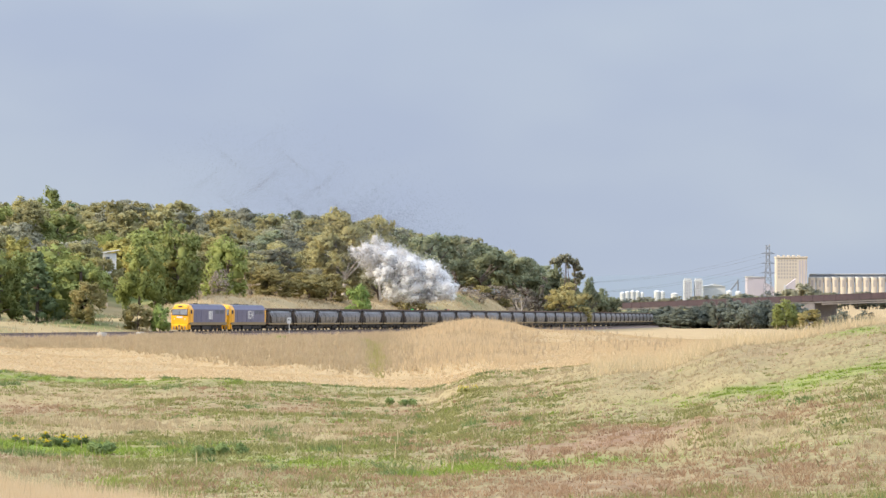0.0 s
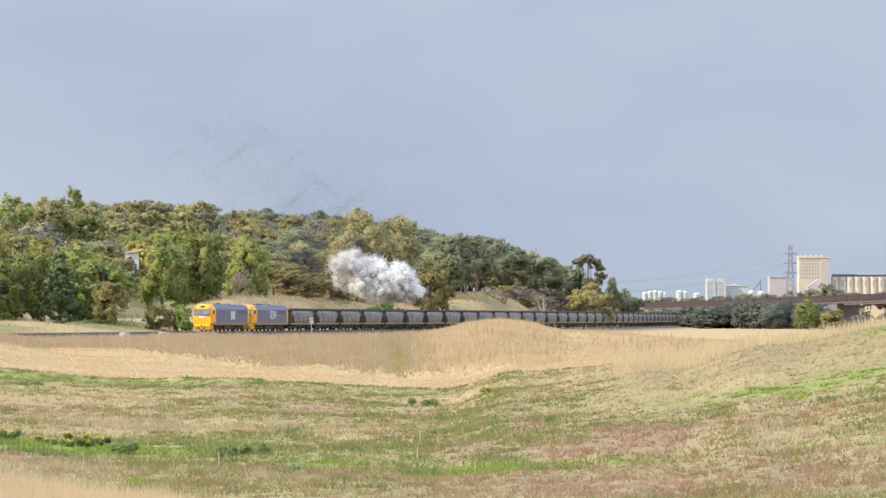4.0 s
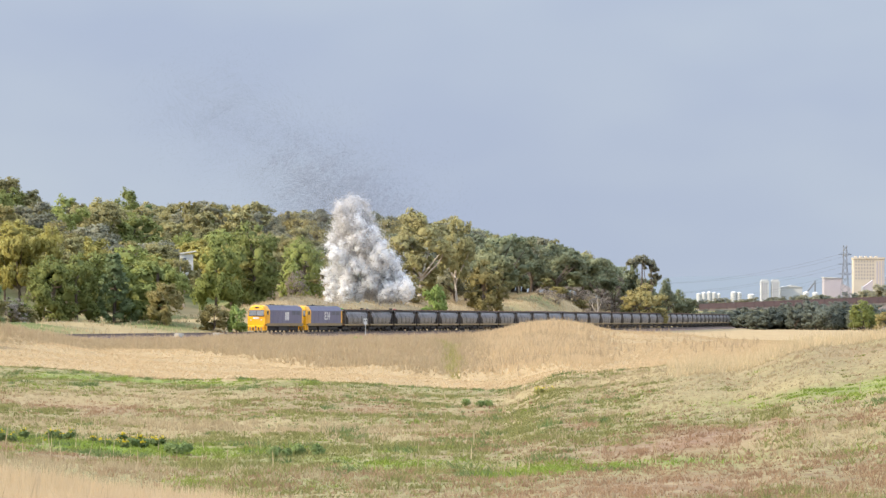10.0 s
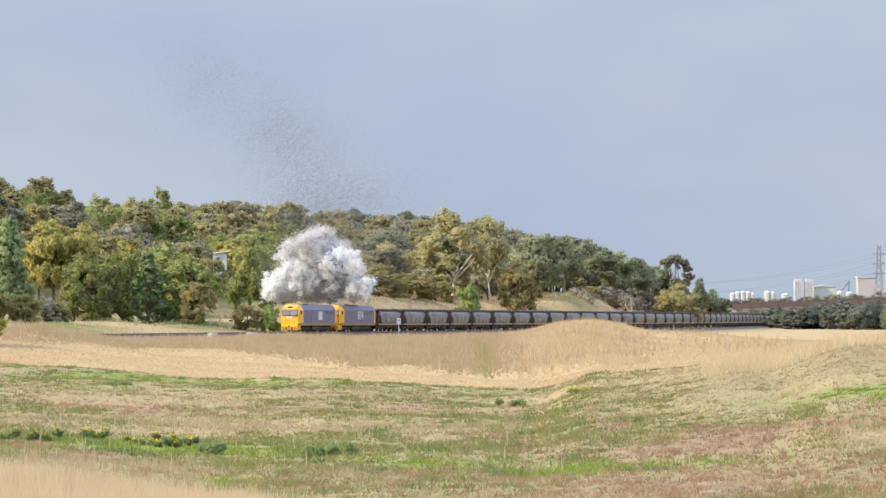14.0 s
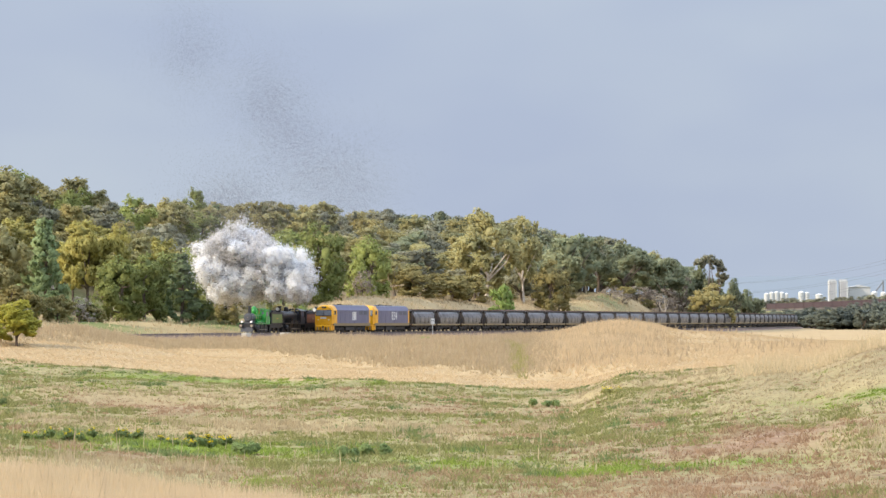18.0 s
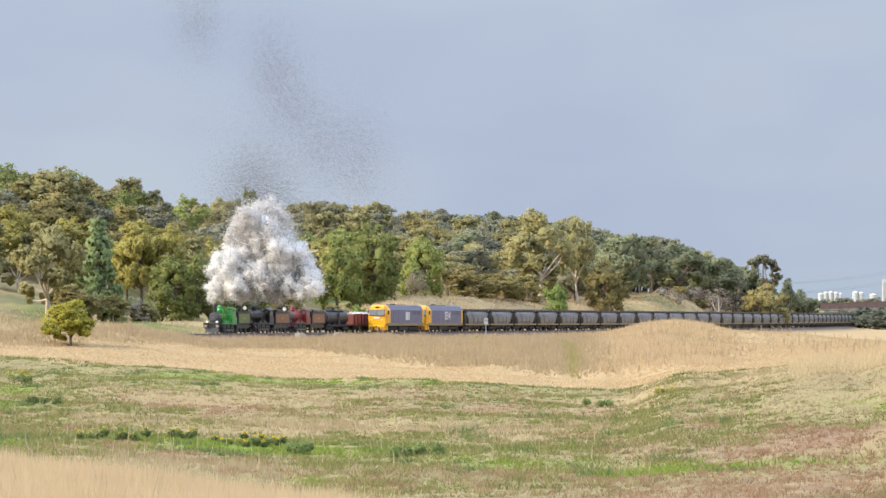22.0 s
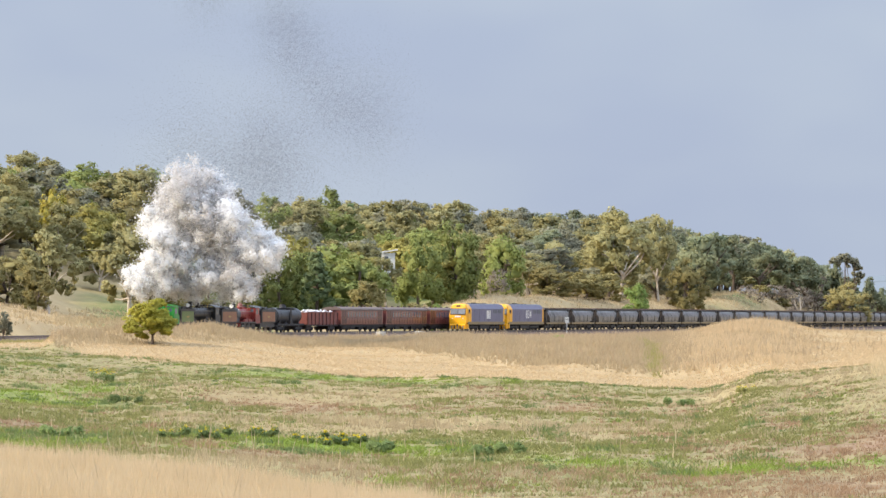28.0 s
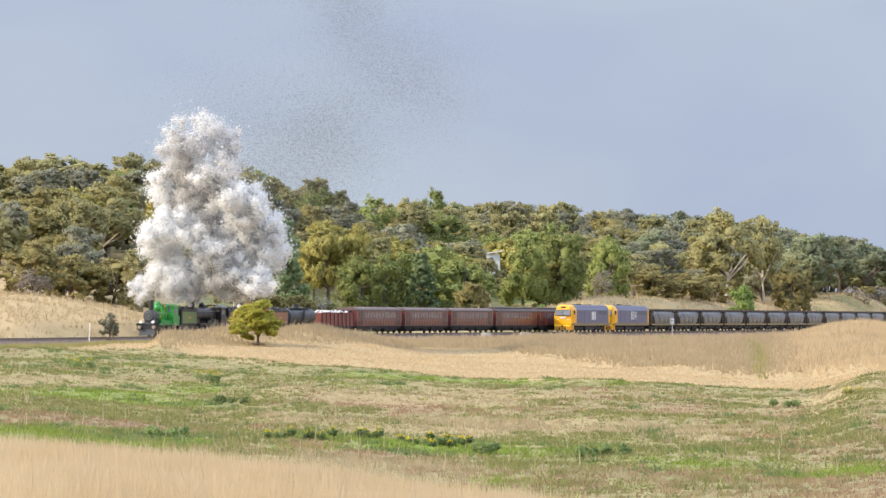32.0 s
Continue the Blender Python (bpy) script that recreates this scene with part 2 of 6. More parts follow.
def near_track(x, y):
    """Nearest s and the signed distance, positive behind the line as seen from the camera."""
    x, y = np.asarray(x, float), np.asarray(y, float)
    k = np.empty(x.shape, int)
    flat = np.stack([x.ravel(), y.ravel()], 1)
    kk = np.empty(len(flat), int)
    for i in range(0, len(flat), 4000):
        p = flat[i:i + 4000]
        kk[i:i + 4000] = np.argmin(((p[:, None, :] - TRACK_XY[None, ::2]) ** 2).sum(2), 1) * 2
    k = kk.reshape(x.shape)
    dx, dy = x - TRACK_XY[k, 0], y - TRACK_XY[k, 1]
    return TRACK_S[k], -dx * np.cos(TRACK_H[k]) + dy * np.sin(TRACK_H[k])


def easy(x, a, b):
    t = np.clip((x - a) / (b - a), 0, 1)
    return t * t * (3 - 2 * t)


# how far the near slopes lie below the eye, by bearing (hundredths of a degree) and distance
BEAR = [-1460, -1040, -560, -40, 90, 360, 540, 790]
DIST = [3, 40, 80, 130, 190, 250, 320, 420]
DROP = [
    [1.7, 3.6, 4.2, 5.4, 6.3, 6.4, 6.1, 1.3],
    [1.7, 3.7, 4.6, 6.1, 7.1, 7.3, 6.5, 5.7],
    [1.7, 3.9, 5.2, 6.6, 7.5, 7.85, 8.4, 8.6],
    [1.7, 3.9, 5.3, 6.4, 7.6, 8.4, 8.9, 7.6],
    [1.7, 3.9, 5.2, 6.1, 6.6, 7.0, 8.4, 8.0],
    [1.7, 3.8, 5.1, 5.6, 5.3, 5.85, 7.4, 7.6],
    [1.7, 3.7, 4.9, 5.0, 3.65, 4.4, 5.9, 7.0],
    [1.7, 3.6, 4.6, 4.1, 2.3, 3.2, 4.5, 6.0],
]


def slopes(b, d):
    rows = [np.interp(np.log(d), np.log(DIST), r) for r in DROP]
    out = np.zeros_like(b)
    for i in range(len(BEAR) - 1):
        t = np.clip((b - BEAR[i]) / (BEAR[i + 1] - BEAR[i]), 0, 1)
        t = t * t * (3 - 2 * t)
        out = out + (rows[i + 1] - rows[i]) * t
    return rows[0] + out


def ground_height(x, y):
    x, y = np.asarray(x, float), np.asarray(y, float)
    d = np.maximum(3.0, np.hypot(x, y))
    b = np.degrees(np.arctan2(x, y)) * 100
    # beyond the sides of the view the slopes run out into one even field
    bb = np.clip(b, -1700, 1000) * (1 - easy(np.abs(b), 3000, 9000))
    near = 0.0
    for k in (0.93, 1.0, 1.07):
        near = near + (EYE - slopes(bb, d * k)) / 3
    s, side = near_track(x, y)
    rail = -GRADE * s
    far = rail - 1.1
    # the hill behind the line, its first grassy bank, and the cutting's mound before it
    top = np.interp(b, [-1700, -800, -300, 100, 215, 300], [26, 23, 18, 9, 2, 0])
    bank = np.interp(b, [-1460, -1280, -1150, -900, -700, -560, -420, -180, -60, 30, 130, 215, 260], [5.5, 4.5, 2.2, 2.3, 2.5, 2.8, 7.0, 7.0, 6.0, 9.0, 9.5, 4.0, 0])
    depth = d - np.interp(b, [-1460, -1040, -470, 0, 250], [345, 405, 545, 660, 830])
    far = far + bank * easy(side, 5, 27) + np.maximum(top - bank, 0) * easy(depth, 70, 320) * easy(side, 6, 18)
    mound = 2.4 * np.exp(-((b - 55) / 110.0) ** 2) + 1.2 * np.exp(-((b - 240) / 120.0) ** 2)
    far = far + mound * np.exp(-((d - 480) / 45.0) ** 2) * easy(-side, 5, 22)
    z_ridge = 1.15 * easy(b, -1200, -1165) * (1 - easy(b, -900, -780)) * np.exp(-((side + 11) / 5.0) ** 2)
    far = far - easy(d, 1000, 4500) * 15
    w = easy(d + 0.10 * (bb + 500), 330, 450)
    z = near * (1 - w) + far * w
    # formation of the line
    flat = easy(-np.abs(side - MAIN / 2), -12, -6) * (1 - easy(d, 1150, 1300))
    z = z * (1 - flat) + (rail - 0.75 - 0.95 * easy(s, 8, 30) * (1 - easy(s, 125, 160)) * easy(-side, 2.4, 4.2)) * flat
    z = z + z_ridge
    # the step from the mown strip up to the rough bank
    foot = rough_start(b) + 1.2 * np.sin(x * 0.09)
    z = z + 0.35 * easy(d, foot, foot + 6) * (1 - easy(d, foot + 40, foot + 110)) * easy(b, -620, -480) * (1 - easy(b, 140, 260))
    # green gully running out towards the field
    z = z - 0.5 * np.exp(-((b + 122) / 16.0) ** 2) * easy(d, 290, 340) * (1 - easy(d, 430, 470))
    rough = 0.05 + 0.12 * easy(d, 100, 400)
    z = z + rough * (np.sin(x * 0.31 + 1.3 * np.sin(y * 0.17)) + np.sin(y * 0.23 + x * 0.11)) * (1 - flat) * (1 - 0.75 * easy(b, 80, 260))
    return z


def height_at(x, y):
    return float(ground_height(np.array([x]), np.array([y]))[0])


def spot(b, d):
    """Plan place at a bearing in hundredths of a degree and a distance ahead."""
    return d * math.tan(radians(b / 100)), d


def field_edge(b):
    return np.interp(b, [-1460, -1180, -1120, -1030, -560, -40, 90, 360, 540, 790], [306, 312, 300, 285, 268, 255, 250, 238, 228, 222])


def rough_start(b):
    return np.interp(b, [-850, -769, -677, -484, -334, -208, -104, -24, 150, 300], [470, 464, 409, 350, 322, 307, 301, 297, 290, 320])


def grass_edge(b):
    return np.interp(b, [-1460, -1100, -560, -380, -200], [76, 74, 68, 60, 53])


def lobes(b, d, *spots):
    """Soft patches: each (bearing, distance, half width, half depth, strength)."""
    out = np.zeros(np.broadcast(b, d).shape)
    for b0, d0, wb, wd, k in spots:
        out = np.maximum(out, k * np.exp(-((b - b0) / wb) ** 2 - ((d - d0) / wd) ** 2))
    return out


def patchy(x, y, size, seed=0):
    """Smooth random patches of about that many metres, 0 to 1."""
    u, v = np.asarray(x) / size, np.asarray(y) / size
    i, j = np.floor(u), np.floor(v)
    f, g = u - i, v - j
    f, g = f * f * (3 - 2 * f), g * g * (3 - 2 * g)

    def cell(a, b):
        k = np.sin(a * 127.1 + b * 311.7 + seed * 74.7) * 43758.5453
        return k - np.floor(k)
    return (cell(i, j) * (1 - f) + cell(i + 1, j) * f) * (1 - g) + (cell(i, j + 1) * (1 - f) + cell(i + 1, j + 1) * f) * g


def ripple(x, y, f, p=0.0):
    return (np.sin(x * f + 2.1 * np.sin(y * f * 0.7 + p)) + np.sin(y * f * 1.3 + 1.7 * np.sin(x * f * 0.8 - p))) * 0.25 + 0.5


def broken(x, y, seed):
    """Ragged patches at two scales, 0 to 1, longer down the slope than across it."""
    return np.clip(2.4 * (0.6 * patchy(x, y * 0.35, 7.0, seed) + 0.4 * patchy(x, y * 0.3, 2.3, seed + 20)) - 0.62, 0, 1)


def lush(b, d, x, y):
    k = lobes(b, d, (-700, 124, 330, 6, 1), (-330, 118, 260, 6, 0.9), (120, 97, 210, 5, 1), (640, 143, 230, 6, 0.55), (330, 150, 120, 4, 0.6), (-1250, 190, 190, 14, 0.6), (-1450, 106, 260, 6, 0.9),
              (-1050, 118, 200, 7, 0.8), (760, 186, 120, 8, 0.5), (-600, 262, 500, 7, 0.55), (-1120, 215, 150, 14, 0.5), (-180, 112, 150, 9, 0.5), (200, 128, 90, 8, 0.5))
    return np.clip(k * (0.15 + 1.2 * broken(x, y, 31)), 0, 1)


def bare(b, d, x, y):
    k = lobes(b, d, (-420, 205, 420, 22, 0.8), (280, 116, 240, 13, 0.95), (350, 82, 420, 9, 0.45), (60, 138, 160, 12, 0.8), (-740, 196, 160, 16, 0.8), (-900, 205, 150, 18, 0.5), (-880, 112, 180, 7, 0.6), (560, 185, 260, 22, 0.45), (-1300, 130, 150, 9, 0.6))
    return np.clip(k * (0.1 + 1.25 * broken(x, y, 33)), 0, 1)


def strawy(b, d, x, y):
    k = lobes(b, d, (-560, 158, 330, 17, 0.9), (-200, 150, 200, 16, 0.8), (420, 152, 200, 8, 0.8), (520, 108, 200, 10, 0.6), (-760, 98, 300, 8, 0.7), (-1000, 165, 150, 14, 0.6), (330, 215, 2500, 30, 0.75), (620, 122, 160, 12, 0.6))
    return np.clip(k * (0.25 + 1.0 * broken(x, y, 35)), 0, 1)


def build_ground():
    b = np.concatenate([np.arange(-180, -24, 6.0), np.arange(-24, -16, 0.6), np.arange(-16, 9, 0.08), np.arange(9, 20, 0.6), np.arange(20, 180, 6.0)])
    d = np.concatenate([[0.01, 2, 4], np.geomspace(6, 40, 16), np.geomspace(42, 520, 190), np.geomspace(526, 1100, 110), np.geomspace(1130, 4900, 40)])
    B, D = np.meshgrid(b, d)
    X, Y = D * np.sin(np.radians(B)), D * np.cos(np.radians(B))
    Z = ground_height(X, Y)
    nb, nd = len(b), len(d)
    verts = np.stack([X, Y, Z], 2).reshape(-1, 3)
    i = np.arange(nd - 1)[:, None] * nb + np.arange(nb)[None]
    j = np.arange(nd - 1)[:, None] * nb + (np.arange(nb)[None] + 1) % nb
    faces = np.stack([i, j, j + nb, i + nb], 2).reshape(-1, 4)
    ob = sheet("ground", verts.tolist(), faces.tolist() + [tuple(range(nb))], M_GROUND)
    tagged(ob, "weedy stubble field and tall dry grass falling towards the railway", "ground", kind="structure")
    for p in ob.data.polygons:
        p.use_smooth = True
    cb = B * 100
    wob = 6 * np.sin(X * 0.21) + 4 * np.sin(X * 0.53 + Y * 0.1)
    dry = easy(D + wob * 0.5, field_edge(cb) - 5, field_edge(cb) + 5)
    dry = np.maximum(dry, 1 - easy(D + wob * 0.15, grass_edge(cb) - 3, grass_edge(cb) + 3))
    s, side = near_track(X, Y)
    lawn = easy(side, 9, 20) * easy(cb, -1200, -1050) * np.interp(cb, [-700, -520, -450, -60, 10, 40, 90, 130], [1, 1, 0.1, 0.1, 0.9, 0.9, 0.25, 0.1])
    lawn = np.maximum(lawn * (0.6 + 0.4 * np.sin(X * 0.13 + Y * 0.09)), 0.4 * np.exp(-((cb + 122) / 10.0) ** 2) * easy(D, 270, 330) * (1 - easy(D, 400, 470)))
    lawn = np.maximum(lawn, easy(side, 70, 120) * 0.7)
    for name, values in (("dry", dry), ("lawn", np.clip(lawn, 0, 1)), ("lush", lush(cb, D, X, Y) * (1 - dry)), ("bare", bare(cb, D, X, Y) * (1 - dry)), ("straw", strawy(cb, D, X, Y) * (1 - dry))):
        a = ob.data.attributes.new(name, "FLOAT", "POINT")
        a.data.foreach_set("value", values.ravel().astype(np.float32))


build_ground()


# ---- the railway ----
def swept(name, profile, s0, s1, step, side_of, mat, parent, lift=0.0):
    """A profile (across, up) swept along the line."""
    verts, faces, n = [], [], len(profile)
    count = int((s1 - s0) / step)
    for i in range(count + 1):
        s = s0 + (s1 - s0) * i / count
        x, y, z, h = track(s, side_of(s))
        for a, u in profile:
            verts.append((x - a * math.cos(h), y + a * math.sin(h), z + u + lift))
        if i:
            o = (i - 1) * n
            for k in range(n):
                faces.append((o + k, o + (k + 1) % n, o + n + (k + 1) % n, o + n + k))
    return sheet(name, verts, faces, mat, parent)


def build_line(name, label, side_of, s0, s1, lift=0.0):
    line = empty(name, label, "railway track", kind="structure")
    swept("ballast", [(-3.9, -1.8), (-1.6, -0.28), (1.6, -0.28), (3.9, -1.8)], s0, s1, 4, side_of, M_BALLAST, line, lift)
    for g in (-0.835, 0.835):
        swept("rail", [(g - 0.07, -0.16), (g - 0.035, 0.0), (g + 0.035, 0.0), (g + 0.07, -0.16)], s0, s1, 4, side_of, M_RAIL, line, lift)
    verts, faces = [], []
    s = s0 + 1
    while s < min(s1, 330):
        x, y, z, h = track(s, side_of(s))
        c, w = math.cos(h), math.sin(h)
        o = len(verts)
        for up in (-0.3, -0.16):
            for a, q in ((-1.3, -0.12), (1.3, -0.12), (1.3, 0.12), (-1.3, 0.12)):
                verts.append((x - a * c + q * w, y + a * w + q * c, z + up + lift))
        faces += [(o + 4, o + 5, o + 6, o + 7), (o, o + 1, o + 5, o + 4), (o + 1, o + 2, o + 6, o + 5), (o + 2, o + 3, o + 7, o + 6), (o + 3, o, o + 4, o + 7)]
        s += 0.68
    tagged(sheet("sleepers", verts, faces, M_SLEEPER, line), kind="stuff")
    return line


build_line("track_main", "main line on brown ballast behind the passing loop", lambda s: MAIN, -255, 790)
build_line("track_loop", "passing loop on brown ballast with rusty rails", loop_side, -104, 790, -0.012)


# ---- trees and bushes ----
rnd = np.random.default_rng(7)


def leaves(rng, centres, radii, per, size, flat=1.0, up=0.25, lumpy=0.25, hearts=None):
    """Leaf sprays on the skins of many clumps: verts and faces of small triangles that face roughly outwards from clump, lobe and crown."""
    n = len(centres) * per
    c, r = np.repeat(centres, per, 0), np.repeat(radii, per)
    mid = np.mean(centres, 0)
    v = rng.normal(size=(n, 3))
    v /= np.linalg.norm(v, axis=1)[:, None]
    p = v * (r * (1 - lumpy * rng.random(n) ** 1.5))[:, None] * np.array([1, 1, flat]) + c
    nrm = v + rng.normal(size=(n, 3)) * 0.6 + np.array([0, 0, up])
    nrm /= np.linalg.norm(nrm, axis=1)[:, None]
    a = np.cross(nrm, rng.normal(size=(n, 3)))
    a /= np.linalg.norm(a, axis=1)[:, None]
    w = np.cross(nrm, a)
    sz = size * (0.55 + 0.9 * rng.random(n))[:, None]
    a, w = a * sz, w * sz * 0.9
    vs = np.stack([p - a - w * 0.6, p + a - w * 0.6, p + w * 1.2], 1).reshape(-1, 3)

    def away(q):
        o = p - q
        return o / (np.linalg.norm(o, axis=1)[:, None] + 1e-6)
    heart = away(np.repeat(hearts, per, 0)) if hearts is not None else v
    shade = 0.25 * v + 0.45 * heart + 0.5 * away(mid) + 0.55 * nrm + np.array([0, 0, 0.15])
    shade /= np.linalg.norm(shade, axis=1)[:, None]
    return vs.tolist(), np.arange(3 * n).reshape(-1, 3).tolist(), np.repeat(shade, 3, 0).tolist()


def crown_lobes(rng, kind, h, w):
    """The boughs of a crown: each (centre, radius across, radius up)."""
    r, out = w / 2, []

    def ring(n, z, q, ra, rz, turn=0.0):
        for i in range(n):
            a = turn + 6.283 * (i + 0.35 * rng.normal()) / n
            k = q * (0.8 + 0.4 * rng.random())
            out.append((Vector((k * math.cos(a) * r, k * math.sin(a) * r, h * (z + 0.07 * rng.normal()))), r * ra * (0.8 + 0.4 * rng.random()), h * rz * (0.85 + 0.3 * rng.random())))
    if kind in ("pine", "bright"):
        ring(1, 0.79, 0.08, 0.48, 0.18)
        ring(4, 0.64, 0.42, 0.44, 0.18, 0.4)
        ring(6, 0.42, 0.58, 0.44, 0.19, 0.9)
        ring(5, 0.20, 0.54, 0.44, 0.18, 0.2)
    elif kind == "gum":
        ring(2, 0.80, 0.20, 0.44, 0.145)
        ring(5, 0.66, 0.54, 0.42, 0.14, 0.5)
        ring(5, 0.49, 0.66, 0.34, 0.125, 1.1)
        ring(2, 0.34, 0.36, 0.32, 0.12, 0.3)
    elif kind == "umbrella":
        for hx, hy, hz, ra in ((-2.9, 0.3, 8.7, 1.3), (-1.6, -0.4, 9.2, 1.25), (-0.4, 0.4, 9.0, 1.1), (1.2, 0.3, 8.6, 1.2), (2.0, -0.3, 7.9, 0.9), (3.1, 0.2, 7.0, 1.0), (2.5, 0.2, 6.3, 0.7)):
            out.append((Vector((hx, hy, hz)), ra, ra * 0.42))
    elif kind == "wattle":
        ring(3, 0.79, 0.22, 0.40, 0.15)
        ring(7, 0.64, 0.58, 0.38, 0.16, 0.5)
        ring(9, 0.44, 0.70, 0.34, 0.15, 1.0)
        ring(5, 0.36, 0.48, 0.34, 0.11, 0.3)
    else:
        ring(2, 0.77, 0.22, 0.48, 0.18)
        ring(5, 0.60, 0.50, 0.46, 0.19, 0.5)
        ring(6, 0.36, 0.62, 0.44, 0.19, 1.1)
        ring(3, 0.18, 0.50, 0.40, 0.15, 0.3)
    return out


def crown_clumps(rng, kind, h, w):
    """Where the leaf clumps of a crown sit: centres, radii and the heart of the bough each belongs to."""
    cs, rs, hearts, lobes_ = [], [], [], []
    r = w / 2
    if kind == "conifer":
        n = 84
        for i in range(n):
            t = (i + 0.5) / n
            tier = math.floor(t * 9) / 9
            wide = r * (1 - tier) ** 0.8 * (0.82 + 0.3 * (t * 9 % 1.0 < 0.4)) + 0.15
            a = i * 2.4 + rng.normal() * 0.3
            q = wide * (0.35 + 0.6 * rng.random())
            cs.append((q * math.cos(a), q * math.sin(a), h * (0.08 + 0.89 * t) - q * 0.18))
            rs.append(r * (0.15 + 0.10 * rng.random()) * (1.15 - 0.6 * t))
            hearts.append((0, 0, h * (0.02 + 0.89 * t)))
    else:
        lobes_ = crown_lobes(rng, kind, h, w)
        per = max(7, 124 // len(lobes_))
        for c, ra, rz in lobes_:
            for i in range(per):
                v = rng.normal(size=3)
                v = v / np.linalg.norm(v)
                out = Vector((c.x, c.y, 0)).normalized() if Vector((c.x, c.y)).length > 0.1 else Vector((0, 0, 1))
                v = v + np.array((out.x * 0.5, out.y * 0.5, 0.35))
                v = v / np.linalg.norm(v) * (0.55 + 0.45 * rng.random())
                cs.append((c.x + v[0] * ra, c.y + v[1] * ra, max(h * 0.05, c.z + v[2] * rz)))
                rs.append(0.5 * (ra + rz) * (0.30 + 0.22 * rng.random()))
                hearts.append((c.x, c.y, c.z - rz * 0.3))
    return np.array(cs), np.array(rs), np.array(hearts), lobes_


def inner_boughs(rng, lobes_, verts, faces, normals):
    """Adds the dense leafy heart of each bough below its outer sprays."""
    bm = bmesh.new()
    bmesh.ops.create_icosphere(bm, subdivisions=1, radius=1.0)
    ball = [v.co.copy() for v in bm.verts]
    tris = [[v.index for v in f.verts] for f in bm.faces]
    bm.free()
    mid = sum((c for c, ra, rz in lobes_), Vector()) / len(lobes_)
    for c, ra, rz in lobes_:
        off, o = Vector(rng.uniform(-40, 40, 3).tolist()), len(verts)
        for q in ball:
            k = 0.47 + 0.4 * noise.noise(q * 2.2 + off)
            p = c + Vector((q.x * ra, q.y * ra, q.z * rz)) * k
            verts.append(tuple(p))
            normals.append(tuple((q * 0.6 + (p - mid).normalized() * 0.6 + Vector((0, 0, 0.15)) + Vector(rng.normal(size=3).tolist()) * 0.25).normalized()))
        faces.extend([[o + i for i in t] for t in tris])


TREE_LABEL = {
    "pine": ("pine_tree", "dense dark green pine with a sunlit rounded crown", "pine tree"),
    "conifer": ("conifer", "tall dark green conifer with layered branches", "conifer"),
    "gum": ("gum_tree", "olive-green gum tree with pale bare limbs", "gum tree"),
    "scrub": ("acacia_tree", "low olive-brown acacia with a dense rounded crown", "tree"),
    "bright": ("bush", "bright green rounded bush beside the line", "bush"),
    "wattle": ("small_tree", "small round yellow-green tree standing in dry grass", "tree"),
    "blossom": ("wattle_tree", "wattle covered in yellow blossom", "tree"),
    "thicket": ("thicket_tree", "dusky grey-green thicket tree below the bridge", "tree"),
    "twig": ("shrub", "leafless grey-brown twiggy shrub", "shrub"),
    "dark": ("broad_tree", "dark green broad-crowned tree at the end of the hill", "tree"),
    "golden": ("wattle_tree", "tall yellow-green wattle in the wood", "tree"),
    "umbrella": ("lone_gum_tree", "slender gum tree with flat dark heads on bare stems", "gum tree"),
    "grey": ("hill_tree", "dusky grey-green tree in the wood on the hill", "tree"),
}
PROTO = {}


def make_tree(kind, seed):
    """A tree of its kind, 10 m high and 8 m wide, with trunk, limbs and crown."""
    rng = np.random.default_rng(seed * 31 + len(kind))
    name, label, cat = TREE_LABEL[kind]
    tree = empty(name, label, cat)
    h, w = 10.0, 8.0
    shape = {"grey": "gum", "dark": "gum", "golden": "gum", "scrub": "scrub", "twig": "scrub", "thicket": "scrub", "blossom": "pine", "umbrella": "umbrella"}.get(kind, kind)
    cs, rs, hearts, boughs = crown_clumps(rng, shape, h, w)
    bark = M_PALE_BARK if kind == "gum" else M_BARK
    bm = bmesh.new()
    lean = rng.normal(size=2) * 0.3
    fork = {"gum": 0.32, "pine": 0.7, "conifer": 0.85}.get(shape, 0.25) * h
    mid = Vector((lean[0], lean[1], fork))
    rod(bm, (0, 0, -0.6), mid, 0.28, 0.17, 8)
    limbs = bm
    pick = rng.permutation(len(cs))[: 9 if shape == "gum" else 7]
    for k in pick:
        end = Vector(cs[k]) * 1.0
        start = mid * (0.75 + 0.25 * rng.random())
        if shape in ("pine", "conifer"):
            start = Vector((0, 0, end.z * 0.85))
        knee = start.lerp(end, 0.55) + Vector(rng.normal(size=3)) * 0.35
        rod(limbs, start, knee, 0.13, 0.085, 6)
        rod(limbs, knee, end, 0.085, 0.03, 6)
    part("trunk", limbs, bark, tree)
    per, size, flat, lumpy = {"twig": (30, 0.15, 1.0, 0.95), "umbrella": (34, 0.15, 0.7, 0.8), "conifer": (58, 0.22, 0.5, 0.6), "wattle": (110, 0.14, 0.85, 0.7), "pine": (46, 0.19, 1.0, 0.8), "bright": (46, 0.19, 1.0, 0.8)}.get(kind if kind == "twig" else shape, (46, 0.18, 0.85, 0.8))
    v, f, n = leaves(rng, cs, rs, per, size, flat, 0.3, lumpy, hearts)
    if boughs and kind != "twig":
        inner_boughs(rng, boughs, v, f, n)
    sheet("crown", v, f, LEAF["grey" if kind == "umbrella" else kind], tree, n)
    return tree


